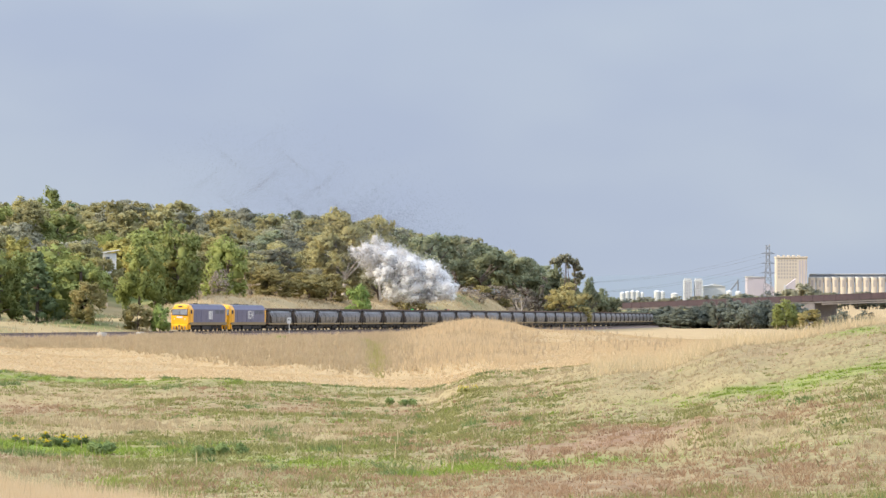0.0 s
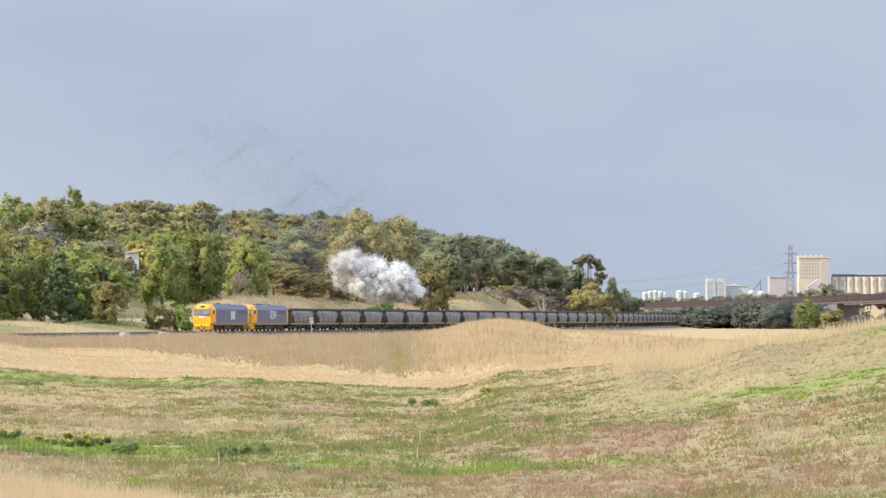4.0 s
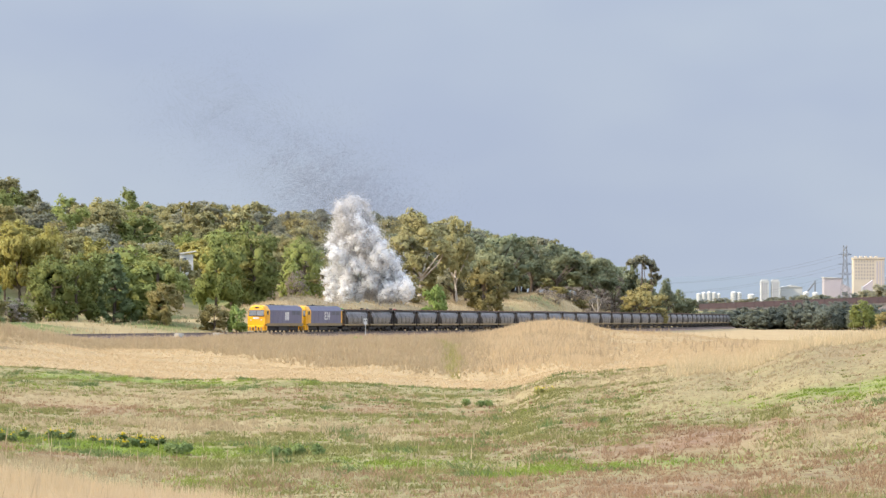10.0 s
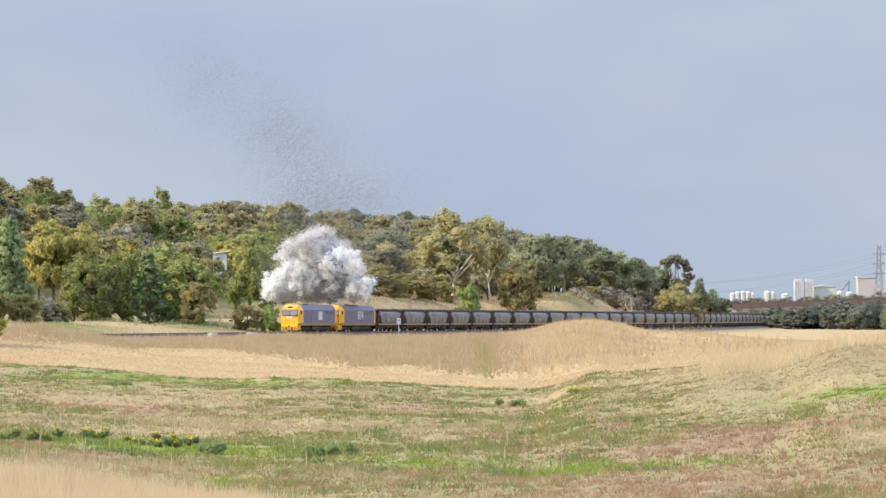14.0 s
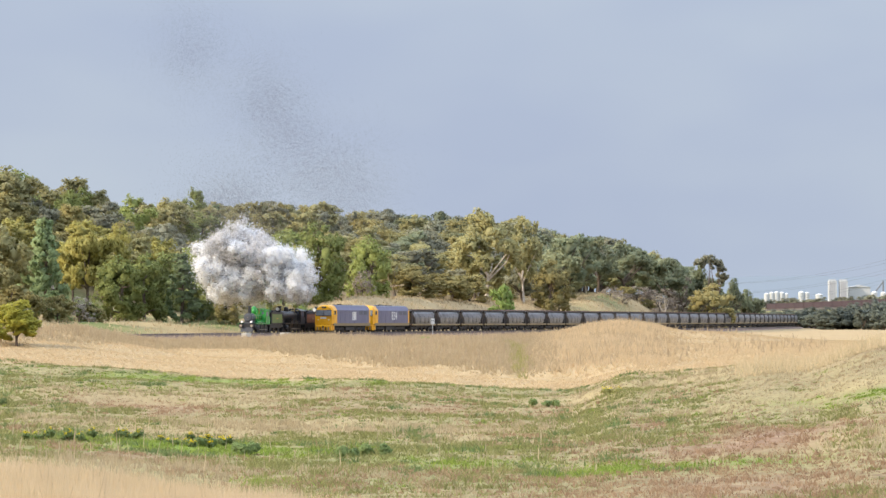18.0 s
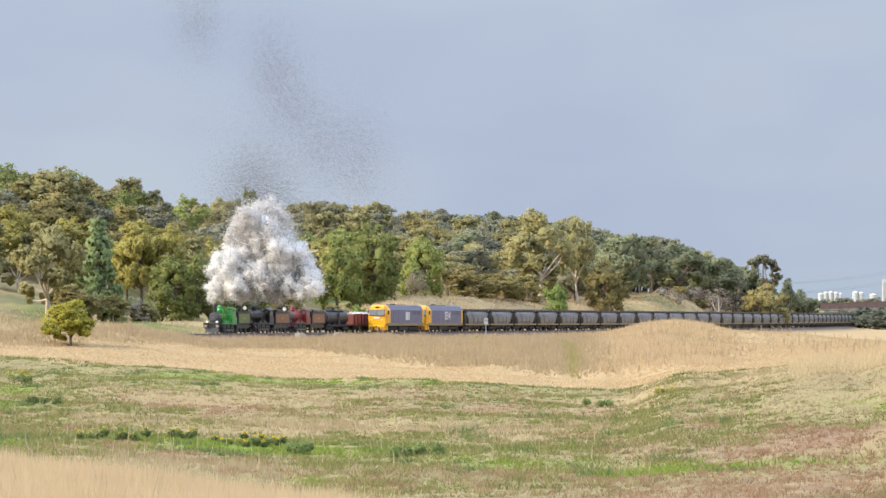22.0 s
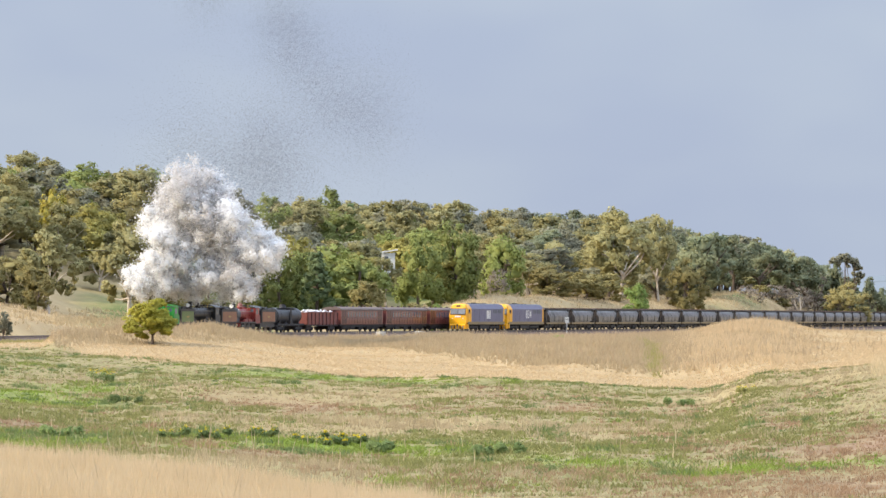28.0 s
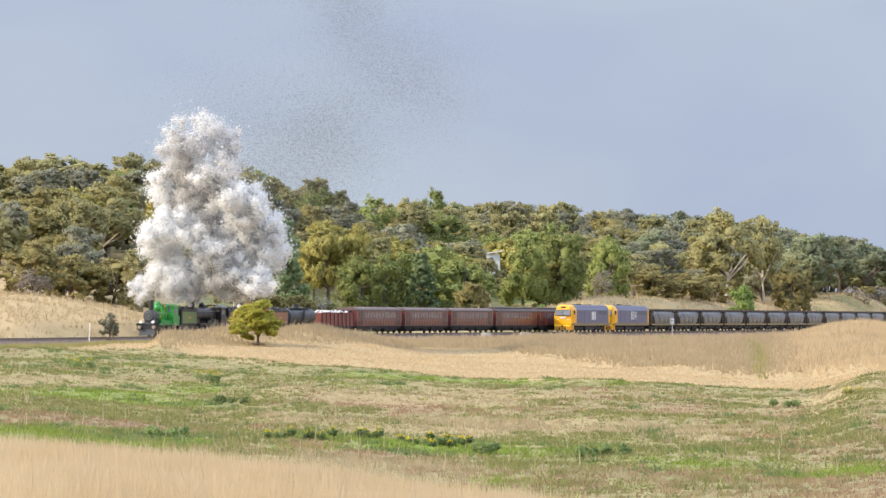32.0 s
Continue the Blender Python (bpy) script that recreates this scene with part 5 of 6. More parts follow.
# the dry paddock, short below and rough along the line and on the mound
b, d, x, y, g = scatter(150000, -1500, 760, 225, 520, 15)
s_t, side_t = near_track(x, y)
rough_zone = np.maximum(easy(d, rough_start(b) - 2, rough_start(b) + 5) * easy(b, -860, -780) * (1 - 0.9 * easy(b, 70, 190)), easy(-np.abs(side_t + 11), -9, -4) * easy(b, -1195, -1160))
ok = (d > field_edge(b) - 2) & (side_t < np.where((b > -440) & (b < -40), -10.5, -4.6))
golden_side = b + 60 * (g.random(len(b)) - 0.5) > -70
for nm, lab, mt, sel in (("dry_grass", "bleached dry grass on the cutting's bank", M_ROUGH, ok & (rough_zone >= 0.4) & ~golden_side), ("mound_grass", "golden dry grass on the mound before the line", M_MOUND, ok & (rough_zone >= 0.4) & golden_side), ("short_dry_grass", "short pale dry grass in the paddock", M_STRIP, ok & (rough_zone < 0.4))):
    P = on_ground(x[sel], y[sel])
    blades(nm, lab, P, (0.05 + 0.66 * rough_zone[sel]) * (0.5 + 0.5 * patchy(x[sel], y[sel] * 0.3, 2.6, 9) + 0.6 * patchy(x[sel], y[sel] * 0.3, 8.0, 19) ** 2), 0.10, mt, 4, 0.3, 16)
b, d, x, y, g = scatter(120000, -1500, 480, 235, 440, 61)
s_t, side_t = near_track(x, y)
ok = (d > field_edge(b) + 1 + 3 * ripple(x, y, 0.7)) & (d < np.maximum(rough_start(b) + 2 + 110 * easy(b, 90, 190), field_edge(b) + 12)) & (side_t < -5)
P = on_ground(x[ok], y[ok])
blades("mown_dry_grass", "smooth short dry grass in the paddock below the bank", P, 0.10 + 0.07 * g.random(len(P)), 0.11, M_STRIP, 3, 0.7, 62)
b, d, x, y, g = scatter(14000, -1500, -1120, 300, 370, 63)
s_t, side_t = near_track(x, y)
ok = (side_t > -7.5) & (side_t < -3.5)
P = on_ground(x[ok], y[ok])
blades("verge_grass", "low straw and green grass along the ballast", P, 0.22 + 0.3 * g.random(len(P)), 0.12, M_GULLY, 3, 0.3, 64)
b, d, x, y, g = scatter(26000, -1500, 420, 300, 520, 17)
s_t, side_t = near_track(x, y)
rough_zone = np.maximum(easy(d, rough_start(b), rough_start(b) + 14) * easy(b, -860, -780) * (1 - 0.9 * easy(b, 70, 190)), easy(-np.abs(side_t + 10), -8, -3) * easy(b, -1195, -1165))
ok = (side_t < np.where((b > -440) & (b < -40), -10.0, -4.4)) & (g.random(len(b)) < rough_zone * ripple(x, y, 0.35, 2.0))
P = on_ground(x[ok], y[ok])
blades("seeding_grass", "taller brown seeding grass beside the line", P, 0.85 + 0.45 * g.random(len(P)), 0.11, M_SEED, 3, 0.25, 18)
b, d, x, y, g = scatter(60000, -1500, 260, 330, 860, 19)
s_t, side_t = near_track(x, y)
ok = (side_t > 8.5) & (side_t < 55) & ((b < -930) | (b > -540) | (g.random(len(b)) < 0.25))
P = on_ground(x[ok], y[ok])
blades("bank_grass", "dry grass on the bank behind the line", P, 0.3 + 0.5 * ripple(x[ok], y[ok], 0.4), 0.16, M_ROUGH, 3, 0.3, 20)

# the field of weeds and stubble: a thin cover, then single plants standing in it
def field_kinds(b, d, x, y, g):
    """Which plant grows where: 0 grey weeds, 1 fresh weeds, 2 dead weeds, 3 stubble, 4 deep green weeds, 5 nothing."""
    L_, B_, S_ = lush(b, d, x, y), bare(b, d, x, y), strawy(b, d, x, y)
    pale = easy(b, 120, 330) * easy(d, 120, 150)
    worn = 1 - easy(d, 90, 118)
    score = np.stack([0.43 + 0.34 * patchy(x, y * 0.22, 2.6, 3) - 0.2 * pale - 0.15 * worn, 0.08 + L_ * 0.95 + 0.42 * patchy(x, y * 0.22, 2.2, 4), 0.21 + B_ * 0.7 + 0.36 * patchy(x, y * 0.22, 2.9, 5) + 0.10 * pale + 0.1 * worn,
                      0.18 + S_ * 0.6 + 0.36 * patchy(x, y * 0.22, 2.1, 6) + 0.16 * pale + 0.1 * worn, 0.13 + 0.35 * L_ + 0.52 * patchy(x, y * 0.22, 1.4, 7) - 0.3 * pale - 0.2 * worn])
    score = score + 0.34 * g.random(score.shape)
    pick = np.argmax(score, 0)
    swap = (g.random(len(b)) < 0.85 * pale) & ((pick == 2) | (pick == 4))
    pick[swap] = 3
    pick[g.random(len(b)) < 0.14 + 0.4 * B_ * (1 - pale)] = 5
    return pick, pale


def field_places(n, d0, d1, seed):
    g = np.random.default_rng(seed)
    b, d = g.uniform(-1500, 830, n), d0 + (d1 - d0) * g.random(n) ** 1.15
    ok = (d < field_edge(b) + 3) & (d > grass_edge(b) - 3)
    b, d = b[ok], d[ok]
    return b, d, d * np.sin(np.radians(b / 100)), d * np.cos(np.radians(b / 100)), g


COVER = (
    (0, "weeds", "grey-green weeds scattered over the stubble", M_WEEDS, 0.14, 0.09, 5, 0.9),
    (1, "fresh_weeds", "bright green weeds in patches on the field", M_FRESH, 0.14, 0.10, 5, 1.1),
    (2, "dead_weeds", "brown dead weeds on bare soil", M_DEAD, 0.13, 0.09, 4, 0.8),
    (3, "stubble", "bleached stubble stalks", M_STALK, 0.22, 0.035, 5, 0.35),
    (4, "dark_weeds", "deep green leafy weeds", M_DEEP, 0.16, 0.11, 5, 0.9))
b, d, x, y, g = field_places(64000, 54, 318, 21)
pick, pale = field_kinds(b, d, x, y, g)
tone = (0.4 + 1.1 * patchy(x, y * 0.6, 1.3, 8) ** 2.5) * (1 - 0.45 * pale)
for code, nm, lab, mt, hh, ww, fan, ln in COVER:
    sel = pick == code
    P = on_ground(x[sel], y[sel])
    blades(nm, lab, P, hh * tone[sel], ww * np.clip(d[sel] / 150, 0.42, 1.0), mt, fan, ln, 30 + code, "weeds")
# single plants: a dozen tufts close together, broad and low or tall and thin
b, d, x, y, g = field_places(13000, 54, 312, 24)
pick, pale = field_kinds(b, d, x, y, g)
size = (0.4 + 0.9 * g.random(len(b)) ** 2) * (1 - 0.5 * pale)
for code, nm, lab, mt, spread, tallness, width, tufts, fan, ln in (
        (0, "weed_plants", "low grey-green weed plants with ragged leaves", M_WEEDS, 0.30, 0.24, 0.075, 9, 4, 0.8),
        (1, "leafy_plants", "fresh green leafy plants among the stubble", M_FRESH, 0.34, 0.22, 0.09, 9, 4, 1.0),
        (2, "dead_plants", "withered brown weed plants", M_DEAD, 0.24, 0.22, 0.05, 8, 4, 0.6),
        (3, "stubble_tufts", "tufts of upright bleached straw", M_STALK, 0.16, 0.36, 0.03, 9, 3, 0.28),
        (4, "deep_green_plants", "dark green thistle-like plants", M_DEEP, 0.30, 0.30, 0.085, 10, 4, 0.7)):
    sel = pick == code
    n = int(sel.sum())
    px, py, k = np.repeat(x[sel], tufts), np.repeat(y[sel], tufts), np.repeat(size[sel], tufts)
    px, py = px + g.normal(size=n * tufts) * spread * k, py + g.normal(size=n * tufts) * spread * k
    blades(nm, lab, on_ground(px, py), tallness * k * (0.6 + 0.5 * g.random(n * tufts)), width * np.clip(np.hypot(px, py) / 150, 0.5, 1.1), mt, fan, ln, 70 + code, "weeds")
# the green gully below the bank
b, d, x, y, g = scatter(15000, -160, -80, 290, 440, 51)
ok = g.random(len(b)) < 0.4 * np.exp(-((b + 122 + 0.12 * (d - 360)) / (6 + 9 * patchy(x, y, 6.0, 12))) ** 2) * easy(d, 295, 330) * (1 - easy(d, 380, 440))
P = on_ground(x[ok], y[ok])
blades("gully_weeds", "yellow-green rushes in the gully below the bank", P, 0.4 + 0.45 * g.random(len(P)), 0.12, M_GULLY, 4, 0.35, 52, "weeds")
# stalks along the crest of the near hill
b, d, x, y, g = scatter(2600, 260, 830, 195, 245, 41)
P = on_ground(x, y)
blades("crest_stalks", "pale grass stalks along the crest of the slope", P, 0.35 + 0.75 * g.random(len(P)) ** 2, 0.05, M_STALK, 3, 0.25, 42)
b, d, x, y, g = scatter(900, -1460, 800, 95, 250, 43)
P = on_ground(x, y)
blades("tall_stalks", "single bleached stalks standing in the field", P, 0.5 + 0.35 * g.random(len(P)), 0.05, M_STALK, 1, 0.15, 44)


def weed_clump(b, d, r, h, flowers=0, mat=None):
    """A leafy weed clump with or without yellow flowers."""
    x, y = spot(b, d)
    e = empty("weed_clump", "leafy green weed clump with yellow flowers in the field" if flowers else "leafy dark green weed clump in the field", "weeds")
    e.matrix_basis = pose(x, y, height_at(x, y) - 0.05)
    rng = np.random.default_rng(int(abs(b) * 7 + d))
    cs = [(float(rng.uniform(-r, r)), float(rng.uniform(-r, r)) * 0.7, h * float(rng.uniform(0.25, 0.7))) for _ in range(8)]
    v, f, n = leaves(rng, np.array(cs), np.full(8, h * 0.42), 90, 0.06, 0.8, 0.4, 0.8)
    tagged(sheet("leaf_mass", v, f, mat or M_DEEP, e, n), kind="stuff")
    if flowers:
        v, f, n = leaves(rng, np.array([(c[0], c[1], c[2] + h * 0.35) for c in cs]), np.full(8, h * 0.32), flowers, 0.034, 0.6, 0.6, 0.9)
        tagged(sheet("blossom", v, f, M_FLOWER, e), kind="stuff")
    return e


weed_clump(-745, 126, 2.2, 0.4, 26)
weed_clump(-700, 125, 2.0, 0.38, 18)
weed_clump(-670, 125, 0.9, 0.45, 8)
weed_clump(-600, 119, 0.8, 0.55)
weed_clump(-430, 117, 0.5, 0.5)
weed_clump(-375, 118, 0.5, 0.5)
weed_clump(-1090, 232, 0.9, 1.0, 34)
weed_clump(-1320, 245, 1.1, 1.0, 22)
weed_clump(-1045, 182, 1.0, 0.6)
weed_clump(-75, 200, 1.0, 0.6)
weed_clump(40, 205, 0.8, 0.6, 10, M_WEEDS)
weed_clump(-810, 126, 0.8, 0.5, 10)
weed_clump(-1180, 119, 1.0, 0.5)
weed_clump(-930, 121, 1.2, 0.5, 12)

# ---- small things along the line ----
M_CONCRETE = material("pale_concrete", (0.55, 0.53, 0.48), (0.44, 0.42, 0.38), 0.85, fine=3)
# darker copy of the concrete, with the bridge's underside shade painted in
M_DECK = material("stained_bridge_concrete", (0.19, 0.18, 0.185), (0.14, 0.135, 0.14), 0.85, fine=0.8)
M_ORANGE = material("orange_base", (0.70, 0.20, 0.05), (0.60, 0.18, 0.05), 0.6)


def stand(ob, b, d, turn=0.0, sink=0.05):
    x, y = spot(b, d)
    ob.matrix_basis = pose(x, y, height_at(x, y) - sink, 0, 0, turn)
    return ob


board = empty("trackside_board", "white trackside board on a post beside the loop", "sign")
part("post", rodded((0, 0, -0.8), (0, 0, 1.5), 0.06, seg=8), M_WHITE, board)
part("plate", boxed(-0.33, 0.33, -0.08, -0.03, 1.3, 2.3, bevel=0.02), M_WHITE, board)
for k in (-0.14, 0.14):
    part("mark", boxed(k - 0.05, k + 0.05, -0.10, -0.075, 1.8, 2.05), M_DARK, board)
xb, yb, zb_, hb = track(47, -2.6)
board.matrix_basis = pose(xb, yb, zb_ - 0.1, 0, 0, 8)
post = empty("marker_post", "slim white marker post with an orange foot", "post")
part("shaft", rodded((0, 0, 0.35), (0, 0, 2.35), 0.06, seg=8), M_WHITE, post)
part("foot", rodded((0, 0, -0.1), (0, 0, 0.4), 0.075, seg=8), M_ORANGE, post)
xb, yb, zb_, hb = track(-187, -4.4)
post.matrix_basis = pose(xb, yb, height_at(xb, yb) - 0.05, 0, 3, 0)
for s in (-26, -43):
    slab = empty("cable_pit", "low pale concrete cable pit beside the rails", "concrete pit")
    part("box", boxed(-1.2, 1.2, -0.35, 0.35, -0.5, 0.02, bevel=0.03), M_CONCRETE, slab)
    part("lid", boxed(-0.6, 0.6, -0.3, 0.3, 0.02, 0.07), M_CONCRETE, slab)
    slab.matrix_basis = rail_pose(s, -3.2)

# a bare dead tree, and a pole with its wires among the gums
dead = empty("dead_tree", "bleached bare dead tree trunk", "dead tree")
bm = bmesh.new()
rod(bm, (0, 0, -0.3), (0.3, 0, 4.2), 0.2, 0.12)
rod(bm, (0.3, 0, 4.2), (0.1, 0.1, 7.2), 0.12, 0.04)
part("trunk", bm, M_PALE_BARK, dead)
for q0, q1 in (((0.2, 0, 3.0), (-1.8, 0, 6.0)), ((0.25, 0, 3.6), (1.2, 0.3, 6.2)), ((-0.9, 0, 4.6), (-1.3, 0.2, 6.4))):
    part("branch", rodded(q0, q1, 0.09, 0.03), M_PALE_BARK, dead)
stand(dead, 137, 792)
pole = empty("power_pole", "grey timber power pole carrying wires among the trees", "power pole")
part("mast", rodded((0, 0, -0.5), (0, 0, 9.5), 0.16, 0.12), M_BARK, pole)
part("crossarm", boxed(-1.3, 1.3, -0.08, 0.08, 8.9, 9.1), M_BARK, pole)
for k in (-1.1, 0.0, 1.1):
    part("wire", rodded((-7, k, 9.2), (9, k, 9.25), 0.03, seg=5), M_DARK, pole)
stand(pole, -1192, 470)

# the pale house half hidden in the wood
house = empty("house", "small pale house half hidden among trees on the hill", "house")
part("wall", boxed(-1.3, 1.3, -3, 3, -1, 4.2), M_WHITE, house)
part("roof", extruded([(-1.5, 4.22), (1.9, 4.75), (1.9, 5.0), (-1.5, 4.5)], -3.5, 3.5), M_WHITE, house)
w_ob = part("window", boxed(-0.9, -0.1, -3.05, -2.98, 2.7, 3.5), M_GLASS, house)
part("sill", boxed(-1.0, 0.0, -3.12, -2.99, 2.56, 2.66), M_CONCRETE, w_ob)
x, y = spot(-588, 668)
house.matrix_basis = pose(x, y, EYE + 668 * math.tan(radians(0.64)) - 5.7, 0, 0, 8)

# ---- the overpass, the bushes before it and the far town ----
M_GIRDER = material("rust_brown_girder", (0.062, 0.038, 0.044), (0.046, 0.031, 0.037), 0.75, fine=0.6)
M_CREAMY = material("cream_concrete", (0.60, 0.535, 0.435), (0.54, 0.48, 0.39), 0.85, fine=0.08, coarse=0.02)
M_PINKISH = material("pinkish_cladding", (0.47, 0.43, 0.46), (0.42, 0.385, 0.42), 0.8, fine=0.08, coarse=0.02)
M_PALE = material("pale_cladding", (0.56, 0.57, 0.56), (0.50, 0.51, 0.51), 0.8, fine=0.08, coarse=0.02)
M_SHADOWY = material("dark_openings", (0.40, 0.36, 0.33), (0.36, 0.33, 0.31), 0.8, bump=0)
M_LATTICE = material("galvanised_lattice", (0.20, 0.215, 0.24), (0.16, 0.175, 0.20), 0.6)

over = empty("overpass", "long rust-brown bridge rising over the line on pale abutments", "bridge")
ax_, ay_ = spot(318, 1180)
bx_, by_ = spot(840, 980)
az_, bz_ = EYE + 1180 * math.tan(radians(-0.37)), EYE + 980 * math.tan(radians(-0.16))
span = Vector((bx_ - ax_, by_ - ay_, bz_ - az_))
over.matrix_basis = Matrix.Translation((ax_, ay_, az_)) @ Vector((span.x, span.y, 0)).to_track_quat("X", "Z").to_matrix().to_4x4() @ pose(0, 0, 0, 0, -math.degrees(math.atan2(span.z, math.hypot(span.x, span.y))), 0)
LN = span.length
for k in range(28):
    part("parapet_panel", boxed(LN * k / 28 + 0.06, LN * (k + 1) / 28 - 0.06, -0.15, 0.15, -1.8, 0), M_GIRDER, over)
    part("stiffener", boxed(LN * k / 28 - 0.1, LN * k / 28 + 0.1, -0.22, 0.2, -1.85, 0.10), M_GIRDER, over)
part("deck", boxed(-4, LN + 4, 0.2, 9, -2.4, -1.85), M_DECK, over)
part("top_rail", boxed(0, LN, -0.22, 0.22, 0.02, 0.16), M_GIRDER, over)
for f_ in (0.90,):
    part("pier", boxed(LN * f_ - 1.2, LN * f_ + 1.2, 1.4, 8.4, -13, -2.42), M_CONCRETE, over)
part("girder", boxed(LN * 0.70, LN + 3, 0.6, 1.3, -3.0, -2.42), M_DECK, over)
part("abutment", extruded([(LN * 0.50, -12), (LN * 0.66, -2.42), (LN * 0.68, -2.42), (LN * 0.68, -12)], 0.4, 8.6), M_DECK, over)
for i in range(56):
    u = i / 55
    b = 318 + 300 * u + float(rnd.normal()) * 5
    d = 1060 - 60 * u + float(rnd.normal()) * 14
    tall("thicket", b, d, float(np.interp(b, [310, 420, 540, 600], [-53, -49, -36, -44])) + float(rnd.normal()) * 4, float(rnd.uniform(7, 11)))
tall("scrub", 648, 930, -42, 8.5)
tall("pine", 604, 935, -30, 9.5)
tall("thicket", 700, 1010, -48, 8.0)
tall("thicket", 740, 1010, -50, 8.0)

pylon = empty("pylon", "grey lattice power pylon beyond the bridge", "pylon")
PH = 44.0
corner = lambda z: 3.4 - 2.0 * min(1.0, z / 30.0)
for sx_, sy_ in ((-1, -1), (-1, 1), (1, -1), (1, 1)):
    part("leg", rodded((sx_ * corner(0), sy_ * corner(0), 0), (sx_ * corner(30), sy_ * corner(30), 30), 0.2, seg=5), M_LATTICE, pylon)
    part("leg", rodded((sx_ * 1.4, sy_ * 1.4, 30), (sx_ * 1.2, sy_ * 1.2, PH), 0.18, seg=5), M_LATTICE, pylon)
for k in range(9):
    z0, z1 = PH * k / 9, PH * (k + 1) / 9
    for sy_ in (-1, 1):
        part("brace", rodded((-corner(z0), sy_ * corner(z0), z0), (corner(z1), sy_ * corner(z1), z1), 0.11, seg=4), M_LATTICE, pylon)
        part("brace", rodded((corner(z0), sy_ * corner(z0), z0), (-corner(z1), sy_ * corner(z1), z1), 0.11, seg=4), M_LATTICE, pylon)
for z in (22, 29.5, 37):
    part("crossarm", rodded((-5.2, 0, z), (5.2, 0, z), 0.26, 0.26, seg=5), M_LATTICE, pylon)
    part("strut", rodded((-5.0, 0, z), (-1.2, 0, z + 1.4), 0.11, seg=4), M_LATTICE, pylon)
    part("strut", rodded((5.0, 0, z), (1.2, 0, z + 1.4), 0.11, seg=4), M_LATTICE, pylon)
    for sgn in (-1, 1):
        cuv = bmesh.new()
        last = None
        for k in range(9):
            f_ = k / 8
            pt = Vector((sgn * 5 - 150 * f_, -60 * f_, z - 30 * f_ * (1.35 - 0.6 * f_)))
            if last is not None:
                rod(cuv, last, pt, 0.07, seg=4)
            last = pt
        part("conductor", cuv, M_LATTICE, pylon)
x, y = spot(573, 2500)
pylon.matrix_basis = pose(x, y, EYE + 2500 * math.tan(radians(0.67)) - PH, 0, 0, 4)


def far_place(ob, b, d, e, turn=0.0):
    """Puts a thing's top line at an elevation."""
    x, y = spot(b, d)
    ob.matrix_basis = pose(x, y, EYE + d * math.tan(radians(e / 100)), 0, 0, turn)
    return ob


FAR = 4300.0
U = FAR * math.tan(radians(0.01))       # a hundredth of a degree at the town
tower = empty("grain_tower", "tall cream concrete grain terminal tower", "tower")
part("wall", boxed(-27 * U, 27 * U, -12, 12, -75 * U, 0), M_CREAMY, tower)
part("parapet", boxed(-28 * U, 28 * U, -13, 13, 0, 2), M_CREAMY, tower)
for k in range(5):
    part("roof_block", boxed(-24 * U + k * 9 * U, -20 * U + k * 9 * U, -4, 4, 2, 3.8), M_CREAMY, tower)
for r in range(6):
    for c in range(7):
        part("window", boxed((-24 + c * 5) * U, (-21.6 + c * 5) * U, -12.3, -11.9, (-6 - r * 6) * U, (-2.6 - r * 6) * U), M_SHADOWY, tower)
for c in range(3):
    part("bay", boxed((13 + c * 5) * U, (15.4 + c * 5) * U, -12.3, -11.9, -48 * U, -4 * U), M_PINKISH, tower)
far_place(tower, 613, FAR, 43)
silo_row = [(650 + 13.5 * k) for k in range(11)]
for k, b in enumerate(silo_row):
    silo = empty("silo", "cream concrete grain silo in a long row", "silo", "row of silos")
    part("barrel", rodded((0, 0, -42 * U), (0, 0, 0), 6.4 * U, seg=20), M_CREAMY, silo)
    part("rim", rodded((0, 0, 0), (0, 0, 1.2), 6.5 * U, seg=20), M_PALE, silo)
    part("recess", boxed(-2 * U, 2 * U, -6.6 * U, -5.9 * U, -16 * U, -4 * U), M_SHADOWY, silo)
    far_place(silo, b, FAR, 8)
gallery = empty("conveyor_gallery", "long grey gallery along the top of the silos", "gallery")
part("body", boxed(-78 * U, 78 * U, -4, 4, -8 * U, 6 * U), M_LATTICE, gallery)
part("roof", extruded([(-80 * U, 6 * U), (-78 * U, 7.5 * U), (78 * U, 7.5 * U), (80 * U, 6 * U)], -5, 5), M_PALE, gallery)
far_place(gallery, 722, FAR + 25, 8)
shed = empty("pink_shed", "low pinkish industrial shed below the tower", "shed")
part("body", boxed(-16 * U, 16 * U, -15, 15, -45 * U, 0), M_PINKISH, shed)
part("roof", extruded([(-17 * U, 0), (-17 * U, 2 * U), (17 * U, 0.6 * U), (17 * U, 0)], -16, 16), M_PALE, shed)
far_place(shed, 551, FAR - 60, 9)
shed2 = empty("conveyor_house", "pale sloped conveyor house joining shed and tower", "shed")
part("body", extruded([(-22 * U, -8 * U), (-8 * U, -16 * U), (-4 * U, -30 * U), (6 * U, -30 * U), (14 * U, -14 * U), (30 * U, -2 * U), (30 * U, -40 * U), (-22 * U, -40 * U)], -6, 6), M_PINKISH, shed2)
part("leg", boxed(10 * U, 13 * U, -7, -6, -38 * U, -12 * U), M_PALE, shed2)
far_place(shed2, 590, FAR - 90, 8)
